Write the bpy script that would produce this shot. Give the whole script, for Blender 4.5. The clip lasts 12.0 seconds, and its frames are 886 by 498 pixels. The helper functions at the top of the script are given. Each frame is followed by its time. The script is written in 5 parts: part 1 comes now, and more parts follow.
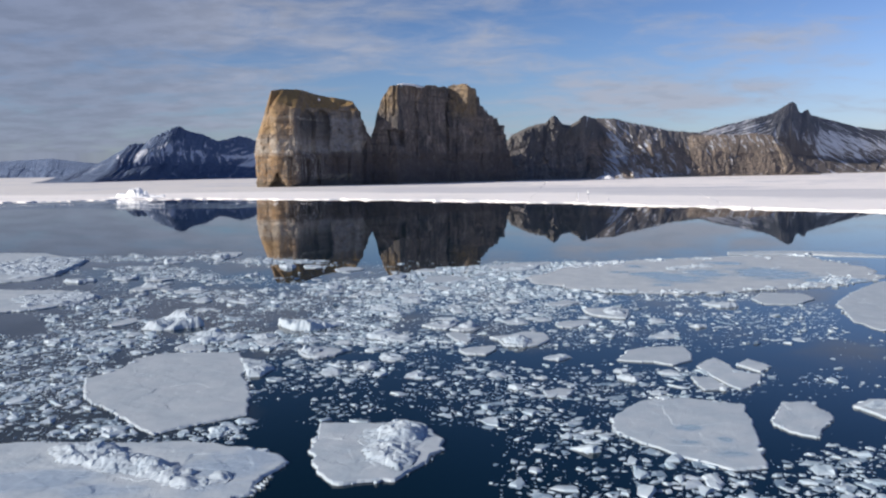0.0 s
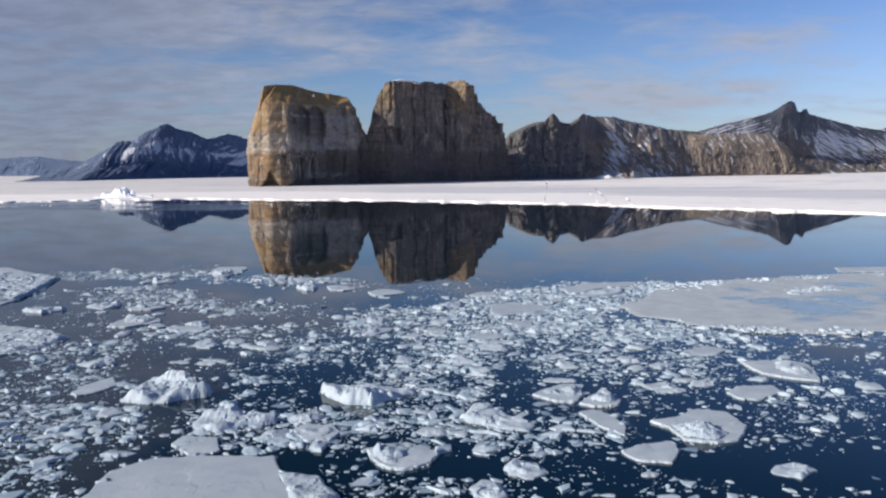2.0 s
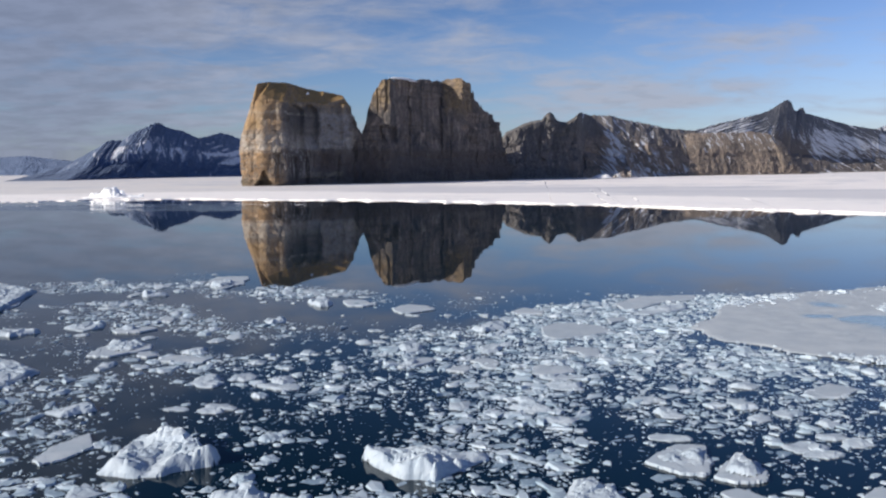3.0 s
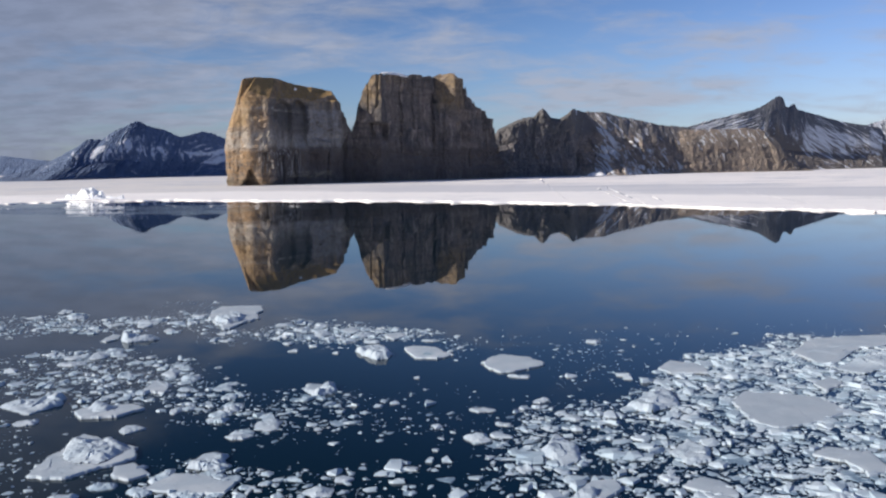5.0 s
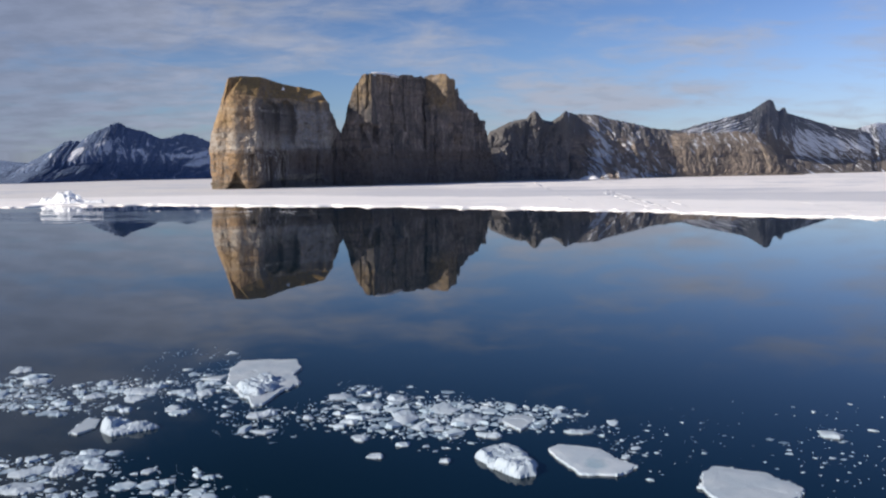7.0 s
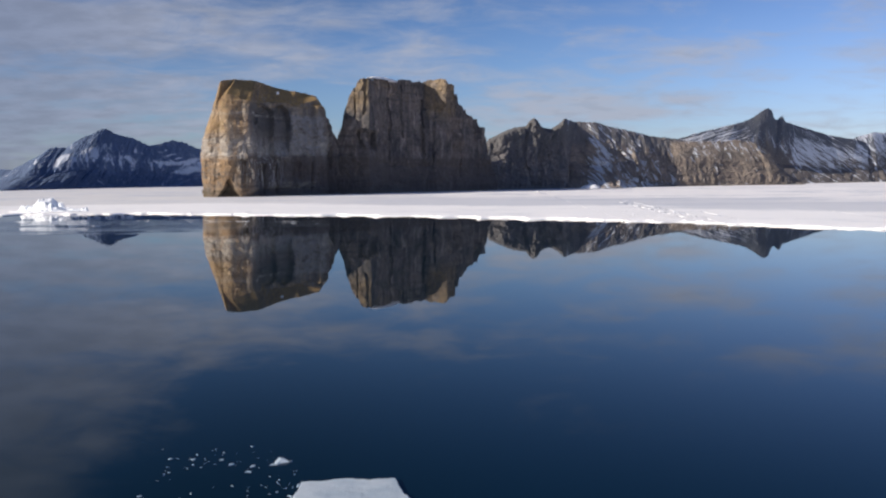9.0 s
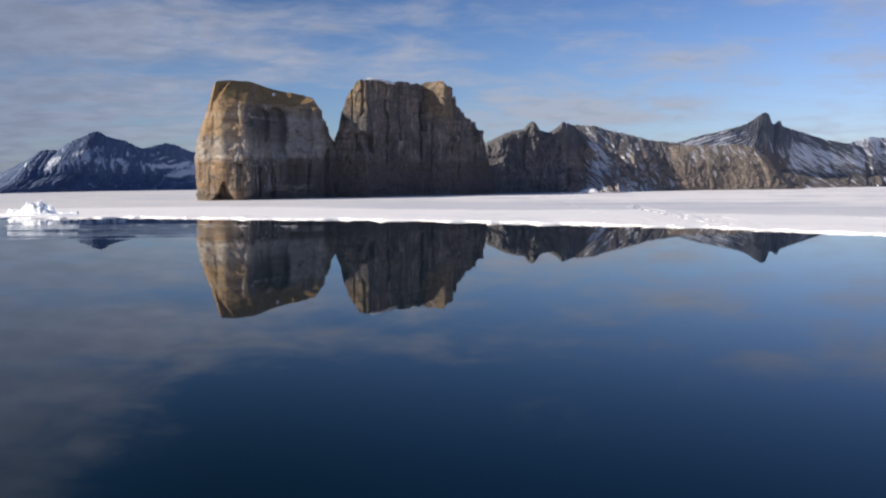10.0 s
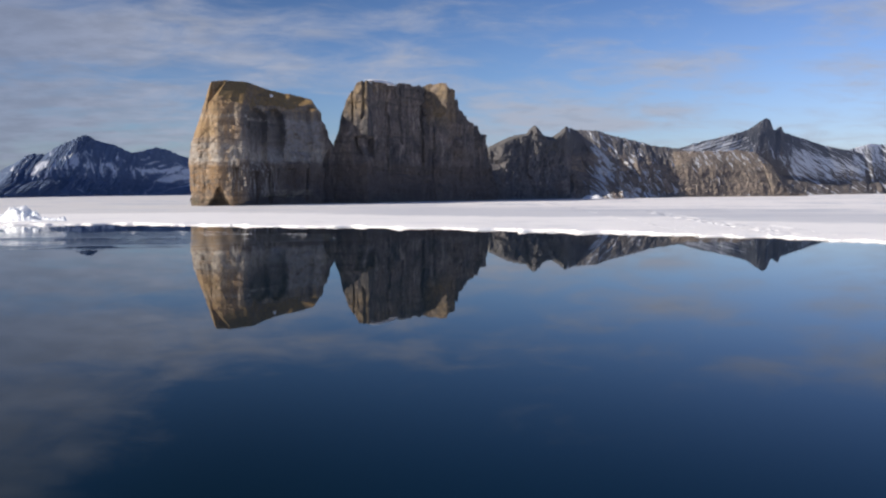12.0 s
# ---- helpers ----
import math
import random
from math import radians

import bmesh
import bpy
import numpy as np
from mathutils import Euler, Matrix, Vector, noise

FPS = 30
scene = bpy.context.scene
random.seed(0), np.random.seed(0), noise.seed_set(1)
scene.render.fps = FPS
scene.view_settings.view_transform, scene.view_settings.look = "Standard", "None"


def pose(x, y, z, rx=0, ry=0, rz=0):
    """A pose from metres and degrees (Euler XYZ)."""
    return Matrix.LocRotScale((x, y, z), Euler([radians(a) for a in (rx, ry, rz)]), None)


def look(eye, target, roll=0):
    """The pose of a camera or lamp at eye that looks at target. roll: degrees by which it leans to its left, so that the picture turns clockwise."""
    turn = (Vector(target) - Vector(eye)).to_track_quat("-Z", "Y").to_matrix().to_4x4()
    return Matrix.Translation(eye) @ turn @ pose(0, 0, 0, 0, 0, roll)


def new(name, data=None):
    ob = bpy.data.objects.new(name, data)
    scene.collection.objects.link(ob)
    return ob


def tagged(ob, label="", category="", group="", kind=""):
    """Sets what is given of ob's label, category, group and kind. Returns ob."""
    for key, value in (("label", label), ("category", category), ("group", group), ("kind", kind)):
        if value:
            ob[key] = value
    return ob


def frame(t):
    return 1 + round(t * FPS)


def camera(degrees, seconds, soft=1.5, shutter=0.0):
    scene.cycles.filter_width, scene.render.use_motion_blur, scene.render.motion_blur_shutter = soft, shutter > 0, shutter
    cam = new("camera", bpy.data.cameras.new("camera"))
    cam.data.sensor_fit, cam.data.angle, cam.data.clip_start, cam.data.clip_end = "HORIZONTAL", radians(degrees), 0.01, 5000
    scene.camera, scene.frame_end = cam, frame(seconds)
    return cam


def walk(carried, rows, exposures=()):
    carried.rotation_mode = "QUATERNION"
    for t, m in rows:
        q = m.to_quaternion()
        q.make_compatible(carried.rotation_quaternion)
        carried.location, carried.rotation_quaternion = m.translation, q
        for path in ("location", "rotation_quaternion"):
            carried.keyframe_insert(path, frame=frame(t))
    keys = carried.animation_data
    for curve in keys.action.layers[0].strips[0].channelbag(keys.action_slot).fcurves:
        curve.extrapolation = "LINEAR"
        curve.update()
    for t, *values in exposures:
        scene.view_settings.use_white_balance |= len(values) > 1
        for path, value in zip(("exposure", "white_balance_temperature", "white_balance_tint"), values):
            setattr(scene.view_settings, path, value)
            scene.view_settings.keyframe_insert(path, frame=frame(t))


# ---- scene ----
cam = camera(54.27, 12.0, soft=2.3)

# seconds, place, tilt, turn and lean of the drone's camera
PATH = [
    (0.0, 0.00, -0.00, 20.00, 84.688, -0.000, -0.587),
    (0.5, -2.86, 8.77, 19.97, 84.682, -0.090, -0.556),
    (1.0, -5.78, 17.67, 19.93, 84.662, -0.252, -0.506),
    (1.5, -8.63, 26.38, 19.88, 84.651, -0.470, -0.467),
    (2.0, -11.48, 35.23, 19.89, 84.622, -0.743, -0.454),
    (2.5, -14.24, 44.17, 19.79, 84.596, -1.011, -0.462),
    (3.0, -17.26, 53.92, 19.58, 84.588, -1.283, -0.462),
    (5.0, -28.80, 90.64, 19.16, 84.484, -2.403, -0.708),
    (5.5, -31.49, 99.05, 19.09, 84.478, -2.725, -0.739),
    (6.0, -34.29, 107.92, 18.90, 84.521, -3.026, -0.678),
    (6.5, -37.03, 116.14, 18.83, 84.597, -3.332, -0.626),
    (7.0, -39.73, 124.37, 18.93, 84.694, -3.624, -0.566),
    (9.0, -49.90, 159.75, 17.96, 85.271, -4.398, -0.367),
    (9.5, -52.52, 168.62, 17.67, 85.414, -4.634, -0.277),
    (10.0, -55.23, 177.48, 17.39, 85.536, -4.897, -0.240),
    (10.5, -57.92, 186.44, 17.17, 85.659, -5.177, -0.195),
    (11.0, -60.64, 195.44, 16.96, 85.755, -5.370, -0.144),
    (11.5, -63.52, 204.35, 16.73, 85.845, -5.474, -0.128),
    (12.0, -66.31, 213.26, 16.54, 85.945, -5.564, -0.084),
]
walk(cam, [(t, pose(x, y, z, rx, 0, rz) @ pose(0, 0, 0, 0, 0, lean)) for t, x, y, z, rx, rz, lean in PATH],
     exposures=[(0.0, 0.36, 6150, 10), (12.0, 0.36, 6150, 10)])

# ---- sky and sun ----
SUN_AZ, SUN_EL = 243.0, 23.5
sun_dir = Vector((math.sin(radians(SUN_AZ)) * math.cos(radians(SUN_EL)), math.cos(radians(SUN_AZ)) * math.cos(radians(SUN_EL)), math.sin(radians(SUN_EL))))
sun = new("sun", bpy.data.lights.new("sun", "SUN"))
sun.data.energy, sun.data.angle, sun.data.color = 5.0, radians(0.6), (1.0, 0.88, 0.74)
sun.matrix_world = look((0, 0, 300), Vector((0, 0, 300)) - sun_dir)


class Nodes:
    """A short way to write node trees."""

    def __init__(self, tree):
        self.tree = tree
        tree.nodes.clear()

    def add(self, kind, **given):
        node = self.tree.nodes.new(kind)
        for key, value in given.items():
            setattr(node, key, value)
        return node

    def link(self, a, b):
        self.tree.links.new(a, b)

    def put(self, socket, value):
        if isinstance(value, bpy.types.NodeSocket):
            self.link(value, socket)
        else:
            socket.default_value = value

    def math(self, op, a, b=0.0, c=0.0):
        node = self.add("ShaderNodeMath", operation=op)
        for n, v in enumerate((a, b, c)):
            self.put(node.inputs[n], v)
        return node.outputs[0]

    def noise(self, vector, scale, detail=4.0, rough=0.5, distortion=0.0):
        node = self.add("ShaderNodeTexNoise")
        self.put(node.inputs["Vector"], vector)
        node.inputs["Scale"].default_value, node.inputs["Detail"].default_value = scale, detail
        node.inputs["Roughness"].default_value, node.inputs["Distortion"].default_value = rough, distortion
        return node.outputs["Fac"]

    def ramp(self, value, low, high, a=0.0, b=1.0):
        node = self.add("ShaderNodeMapRange", interpolation_type="SMOOTHSTEP")
        for n, v in enumerate((value, low, high, a, b)):
            self.put(node.inputs[n], v)
        return node.outputs[0]

    def mix(self, fac, a, b, blend="MIX"):
        node = self.add("ShaderNodeMix", data_type="RGBA", blend_type=blend)
        self.put(node.inputs["Factor"], fac)
        for n, v in ((6, a), (7, b)):
            self.put(node.inputs[n], (*v, 1) if isinstance(v, tuple) and len(v) == 3 else v)
        return node.outputs[2]

    def stretch(self, vector, scale, turn=(0, 0, 0)):
        node = self.add("ShaderNodeMapping")
        self.link(vector, node.inputs["Vector"])
        node.inputs["Scale"].default_value = scale
        node.inputs["Rotation"].default_value = turn
        return node.outputs[0]

    def split(self, vector):
        node = self.add("ShaderNodeSeparateXYZ")
        self.link(vector, node.inputs[0])
        return node.outputs


world = bpy.data.worlds.new("arctic_sky")
scene.world = world
world.use_nodes = True
w = Nodes(world.node_tree)
sky = w.add("ShaderNodeTexSky", sky_type="NISHITA", sun_disc=False)
sky.sun_elevation, sky.sun_rotation = radians(SUN_EL), radians(SUN_AZ)
sky.air_density, sky.dust_density, sky.ozone_density = 1.0, 0.3, 1.6
way = w.add("ShaderNodeTexCoord").outputs["Generated"]
x, y, z = w.split(way)
up = w.math("MAXIMUM", z, 0.02)
# clouds lie on a flat deck overhead: the view's way, divided by its height
deck = w.add("ShaderNodeCombineXYZ")
flat = w.math("ADD", up, 0.16)
w.put(deck.inputs[0], w.math("DIVIDE", x, flat))
w.put(deck.inputs[1], w.math("DIVIDE", y, flat))
veil = w.noise(w.stretch(deck.outputs[0], (0.55, 0.9, 1)), 1.5, 7, 0.6, 0.3)
wisps = w.noise(w.stretch(deck.outputs[0], (1.0, 1.2, 1), (0, 0, 0.3)), 3.6, 9, 0.6, 0.5)
# where the cloud stands: across and up, as seen looking north
ahead = w.math("MAXIMUM", w.math("ABSOLUTE", y), 0.05)
across, above = w.math("DIVIDE", x, ahead), w.math("DIVIDE", up, ahead)


def bank(u, v, wide, tall, amount):
    """A patch of thicker cloud."""
    du, dv = w.math("DIVIDE", w.math("SUBTRACT", across, u), wide), w.math("DIVIDE", w.math("SUBTRACT", above, v), tall)
    far = w.math("ADD", w.math("MULTIPLY", du, du), w.math("MULTIPLY", dv, dv))
    return w.math("MULTIPLY", w.math("EXPONENT", w.math("MULTIPLY", far, -1.0)), amount)


high = w.ramp(z, 0.16, 0.45)
left = w.ramp(w.math("ADD", across, w.math("MULTIPLY", high, 0.15)), -0.02, -0.45)
cover = w.math("ADD", w.math("MULTIPLY", veil, 0.56), w.math("MULTIPLY", wisps, 0.44))
cover = w.math("ADD", cover, w.math("ADD", w.math("MULTIPLY", left, 0.135), w.math("MULTIPLY", w.ramp(across, -0.28, -0.6), w.math("MULTIPLY", high, 0.14))))
cover = w.math("SUBTRACT", cover, w.math("MULTIPLY", w.math("MULTIPLY", high, w.math("SUBTRACT", 1.0, left)), 0.3))
cover = w.math("SUBTRACT", cover, w.math("MULTIPLY", w.math("SUBTRACT", 1.0, left), 0.025))
for u, v, wide, tall, amount in ((0.24, 0.088, 0.14, 0.024, 0.16), (-0.02, 0.15, 0.13, 0.04, 0.08), (0.37, 0.142, 0.05, 0.012, 0.13), (-0.2, 0.18, 0.14, 0.03, 0.04), (-0.42, 0.15, 0.12, 0.07, 0.06), (-0.06, 0.31, 0.17, 0.10, -0.12)):
    cover = w.math("ADD", cover, bank(u, v, wide, tall, amount))
cloud = w.math("MULTIPLY", w.ramp(cover, 0.41, 0.68), 0.85)
sky_colour = w.mix(1.0, sky.outputs[0], w.mix(w.math("MULTIPLY", w.ramp(z, 0.08, 0.46), w.ramp(y, -0.35, 0.25)), (0.81, 0.955, 1.37), (0.11, 0.30, 0.585)), "MULTIPLY")
sky_colour = w.mix(w.ramp(across, 0.05, 0.6), sky_colour, w.mix(1.0, sky_colour, (1.27, 1.17, 1.16), "MULTIPLY"))
# the clear sky is deepest at right angles to the sun
deepest = w.math("MULTIPLY", bank(-0.18, 0.42, 0.21, 0.21, 0.42), w.ramp(y, 0.0, 0.3))
sky_colour = w.mix(deepest, sky_colour, (0.0, 0.0, 0.0))
puffs = w.ramp(w.noise(w.stretch(deck.outputs[0], (1.1, 1.3, 1)), 5.0, 6, 0.6), 0.35, 0.65, 0.9, 1.1)
shade = w.math("MULTIPLY", puffs, w.math("SUBTRACT", 1.0, w.math("ADD", w.math("MULTIPLY", left, 0.2), w.math("MULTIPLY", high, 0.42))))
vapour = w.mix(1.0, w.mix(left, (5.95, 6.1, 7.0), (4.35, 4.8, 6.3)), w.mix(shade, (0.0, 0.0, 0.0), (1.0, 1.0, 1.0)), "MULTIPLY")
tint = w.mix(cloud, sky_colour, vapour)
back = w.add("ShaderNodeBackground")
w.put(back.inputs["Color"], tint)
back.inputs["Strength"].default_value = 0.0562
out = w.add("ShaderNodeOutputWorld")
w.link(back.outputs[0], out.inputs[0])


# ---- materials ----
def material(name):
    mat = bpy.data.materials.new(name)
    mat.use_nodes = True
    n = Nodes(mat.node_tree)
    shader = n.add("ShaderNodeBsdfPrincipled")
    n.link(shader.outputs[0], n.add("ShaderNodeOutputMaterial").inputs[0])
    return mat, n, shader, n.add("ShaderNodeTexCoord").outputs["Object"]


def bump(n, shader, height, strength, distance):
    node = n.add("ShaderNodeBump")
    n.put(node.inputs["Height"], height)
    node.inputs["Strength"].default_value, node.inputs["Distance"].default_value = strength, distance
    n.link(node.outputs[0], shader.inputs["Normal"])


def water_material():
    mat, n, s, at = material("sea_water")
    deep = n.mix(n.noise(at, 0.02, 3), (0.002, 0.010, 0.018), (0.0025, 0.013, 0.024))
    n.put(s.inputs["Base Color"], deep)
    s.inputs["Roughness"].default_value = 0.015
    s.inputs["IOR"].default_value = 1.31
    swell = n.noise(n.stretch(at, (0.25, 0.6, 1)), 0.6, 3, 0.5)
    calm = n.ramp(n.noise(at, 0.012, 3), 0.42, 0.62, 0.25, 1.0)
    # a breath of wind ruffles the water before the iceberg
    x, y, _ = n.split(at)
    far = n.math("ADD", n.math("POWER", n.math("DIVIDE", n.math("ADD", x, 170.0), 120.0), 2.0), n.math("POWER", n.math("DIVIDE", n.math("SUBTRACT", y, 505.0), 58.0), 2.0))
    gust = n.math("MULTIPLY", n.ramp(far, 1.0, 0.3), n.ramp(n.noise(n.stretch(at, (0.008, 0.05, 1)), 1.0, 3), 0.4, 0.55))
    bump(n, s, n.math("MULTIPLY", swell, n.math("ADD", calm, n.math("MULTIPLY", gust, 150.0))), 0.05, 0.03)
    return mat


def snow_material(name, low, high, grain=6.0, depth=0.03, pools_or_shade=None, spread=0.35):
    mat, n, s, at = material(name)
    patch = n.noise(at, spread, 5, 0.6)
    colour = n.mix(n.ramp(patch, 0.35, 0.65), low, high)
    piece = n.add("ShaderNodeNewGeometry").outputs["Random Per Island"]
    colour = n.mix(n.ramp(piece, 0.0, 1.0, 0.0, 0.35), colour, low)
    scour = n.noise(n.stretch(at, (0.5, 1.6, 1), (0, 0, 0.4)), 1.0, 6, 0.65, 0.4)
    colour = n.mix(n.ramp(scour, 0.52, 0.7, 0.0, 0.45), colour, high)
    rough = 0.65
    # blue patches: melt pools and stains, and on one floe painted shade
    if pools_or_shade:
        tone, spots = pools_or_shade
        wet_or_shade = 0.0
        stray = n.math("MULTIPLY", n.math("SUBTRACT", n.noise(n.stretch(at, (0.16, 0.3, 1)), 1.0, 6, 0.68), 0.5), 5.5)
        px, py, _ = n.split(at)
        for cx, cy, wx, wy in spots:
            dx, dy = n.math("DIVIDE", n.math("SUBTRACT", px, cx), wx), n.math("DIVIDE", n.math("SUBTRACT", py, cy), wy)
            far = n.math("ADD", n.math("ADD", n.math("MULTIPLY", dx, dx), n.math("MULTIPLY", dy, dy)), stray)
            wet_or_shade = n.math("MAXIMUM", wet_or_shade, n.ramp(far, 1.7, 0.3))
        colour = n.mix(n.math("MULTIPLY", wet_or_shade, 0.55), colour, tone)
        rough = n.math("SUBTRACT", 0.65, n.math("MULTIPLY", wet_or_shade, 0.45))
    n.put(s.inputs["Base Color"], colour)
    n.put(s.inputs["Roughness"], rough)
    bump(n, s, n.math("ADD", n.noise(at, grain, 6, 0.65), scour), 0.6, depth)
    return mat


def shelf_material():
    mat, n, s, at = material("fast_ice_snow")
    rim = n.add("ShaderNodeAttribute", attribute_name="rim").outputs["Fac"]
    streaks = n.noise(n.stretch(at, (0.006, 0.011, 1), (0, 0, -0.6)), 1.0, 7, 0.66, 1.0)
    patches = n.noise(at, 0.05, 5, 0.6)
    along_x = n.math("ADD", n.split(at)[0], n.math("MULTIPLY", n.math("SUBTRACT", streaks, 0.5), 300.0))
    colour = n.mix(n.ramp(along_x, -200, 120), (0.74, 0.735, 0.745), (0.95, 0.93, 0.935))  # greyer in the west
    colour = n.mix(n.ramp(streaks, 0.51, 0.64), colour, (0.55, 0.59, 0.67))
    colour = n.mix(n.ramp(patches, 0.5, 0.7, 0.0, 0.4), colour, (0.95, 0.94, 0.945))
    mottle = n.noise(n.stretch(at, (0.018, 0.03, 1), (0, 0, -0.4)), 1.0, 6, 0.7, 0.6)
    colour = n.mix(n.ramp(mottle, 0.5, 0.62, 0.0, 0.35), colour, (0.62, 0.63, 0.68))
    edge = n.math("ADD", rim, n.math("MULTIPLY", n.math("SUBTRACT", streaks, 0.5), 0.4))
    behind = n.math("MULTIPLY", n.ramp(edge, 0.14, 0.30), n.ramp(n.split(at)[0], -130, -20))
    colour = n.mix(n.math("MULTIPLY", behind, 0.75), colour, (0.62, 0.64, 0.70))  # meltwater soaks the snow behind the rim
    colour = n.mix(n.ramp(edge, 0.47, 0.56), colour, n.mix(n.ramp(mottle, 0.5, 0.66), (0.985, 0.975, 0.98), (0.82, 0.83, 0.86)))
    n.put(s.inputs["Base Color"], colour)
    s.inputs["Roughness"].default_value = 0.7
    bump(n, s, n.noise(at, 0.3, 6, 0.65), 0.6, 0.55)
    return mat


def rock_material(name, dark, warm, pale, snow=False, band=None, top=None, turf_from=70.0, seed=0.0, grey=None, drift=0.1, slant=0.3, wander=0.9, flakes=8, crown=None, ochre_or_sunlit=None, guano=None, alcove_shade=(), veins=(), foot=None, scree=None, white=(0.70, 0.73, 0.79)):
    """Weathered rock: streaks down the face, beds across it, ochre tops, painted sun and shade and, where asked, snow
    lying in gullies and on ledges.
    """
    mat, n, s, at = material(name)
    at = n.stretch(at, (1, 1, 1))
    at.node.inputs["Location"].default_value = (seed, seed * 0.7, 0)
    x, _, z = n.split(at)
    normal = n.split(n.add("ShaderNodeNewGeometry").outputs["Normal"])
    blotch = n.noise(at, 0.03, 6, 0.6)
    streak = n.noise(n.stretch(at, (0.22, 0.22, 0.025)), 1.0, 6, 0.6)
    beds = n.noise(n.stretch(at, (0.01, 0.01, 0.16)), 1.0, 5, 0.6, 0.6)
    if grey:
        # the warm tone gives way to grey along the face
        along_x = n.ramp(n.math("ADD", n.split(n.add("ShaderNodeTexCoord").outputs["Object"])[0], n.math("MULTIPLY", n.math("SUBTRACT", streak, 0.5), 45.0)), *grey)
        warm = n.mix(along_x, warm, (0.33, 0.305, 0.285))
    colour = n.mix(n.ramp(blotch, 0.35, 0.62), dark, warm)
    colour = n.mix(n.ramp(streak, 0.48, 0.7, 0.0, 0.55), colour, pale)
    stain = n.noise(n.stretch(at, (0.09, 0.09, 0.035)), 1.0, 5, 0.6, 0.8)
    colour = n.mix(n.ramp(stain, 0.56, 0.66, 0.0, 0.55), colour, tuple(min(1.0, c * 1.25) for c in pale))
    colour = n.mix(n.ramp(stain, 0.42, 0.34, 0.0, 0.6), colour, tuple(c * 0.8 for c in dark))
    colour = n.mix(n.ramp(beds, 0.5, 0.68, 0.0, 0.6), colour, dark)
    if band:
        low, high = band
        wave = n.math("ADD", z, n.math("MULTIPLY", n.math("SUBTRACT", blotch, 0.5), 22.0))
        inside = n.math("MULTIPLY", n.ramp(wave, low - 6, low + 6), n.ramp(wave, high + 10, high - 8))
        inside = n.math("MULTIPLY", inside, n.ramp(n.noise(n.stretch(at, (0.12, 0.12, 0.05)), 1.0, 5, 0.65), 0.3, 0.6))
        colour = n.mix(n.math("MULTIPLY", inside, 0.75), colour, (0.46, 0.43, 0.39))
    if top:
        turf = n.ramp(n.math("ADD", normal[2], n.math("MULTIPLY", n.math("SUBTRACT", streak, 0.5), 0.5)), 0.42, 0.62)
        turf = n.math("MULTIPLY", turf, n.ramp(z, turf_from - 6, turf_from + 6))
        colour = n.mix(turf, colour, n.mix(n.noise(at, 0.15, 5), top, tuple(c * 1.5 for c in top)))
    fine = n.noise(n.stretch(at, (1, 1, 0.4)), 0.8, 6, 0.7)
    colour = n.mix(n.ramp(fine, 0.35, 0.65, 0.0, 0.7), colour, n.mix(1.0, colour, (0.6, 0.6, 0.63), "MULTIPLY"))
    weathered = n.noise(n.stretch(at, (0.16, 0.16, 0.1)), 1.0, 6, 0.72)
    colour = n.mix(n.ramp(weathered, 0.54, 0.66, 0.0, 0.75), colour, n.mix(1.0, colour, (0.6, 0.6, 0.64), "MULTIPLY"))
    layers = n.noise(n.stretch(at, (0.035, 0.035, 0.42)), 1.0, 4, 0.6, 0.5)
    colour = n.mix(n.ramp(layers, 0.56, 0.64, 0.0, 0.5), colour, n.mix(1.0, colour, (0.62, 0.62, 0.66), "MULTIPLY"))
    colour = n.mix(n.ramp(weathered, 0.44, 0.34, 0.0, 0.6), colour, n.mix(1.0, colour, (1.9, 1.84, 1.78), "MULTIPLY"))
    if foot:  # darker brown towards the foot
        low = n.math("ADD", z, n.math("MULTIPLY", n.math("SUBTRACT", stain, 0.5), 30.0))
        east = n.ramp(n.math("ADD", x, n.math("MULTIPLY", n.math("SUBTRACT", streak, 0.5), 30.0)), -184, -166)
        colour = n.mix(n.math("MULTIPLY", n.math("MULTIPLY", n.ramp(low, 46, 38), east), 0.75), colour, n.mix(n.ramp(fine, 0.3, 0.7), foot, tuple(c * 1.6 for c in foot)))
    for mid, half, low, high in alcove_shade:  # shade under the overhangs, painted as dark rock
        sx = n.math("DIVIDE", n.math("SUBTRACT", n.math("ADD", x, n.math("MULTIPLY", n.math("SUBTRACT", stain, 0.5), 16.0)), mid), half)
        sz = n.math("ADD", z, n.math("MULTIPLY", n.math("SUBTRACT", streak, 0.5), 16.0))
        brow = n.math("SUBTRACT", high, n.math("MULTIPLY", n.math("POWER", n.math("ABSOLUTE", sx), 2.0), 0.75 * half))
        wet_or_shade = n.math("MULTIPLY", n.ramp(n.math("ABSOLUTE", sx), 1.05, 0.85), n.math("MULTIPLY", n.ramp(sz, low + 6, low + 46), n.ramp(n.math("SUBTRACT", brow, sz), -1.0, 1.5)))
        colour = n.mix(n.math("MULTIPLY", wet_or_shade, n.ramp(weathered, 0.62, 0.36, 0.5, 0.85)), colour, n.mix(fine, (0.066, 0.070, 0.082), (0.13, 0.134, 0.143)))
    for x0, x1, low, high, amount, tone in veins:  # pale beds and the white droppings on their ledges
        sz = n.math("ADD", z, n.math("MULTIPLY", n.math("SUBTRACT", blotch, 0.5), 7.0))
        inside = n.math("MULTIPLY", n.math("MULTIPLY", n.ramp(x, x0 - 4, x0 + 4), n.ramp(x, x1 + 4, x1 - 4)), n.math("MULTIPLY", n.ramp(sz, low - 1.2, low + 1.2), n.ramp(sz, high + 1.2, high - 1.2)))
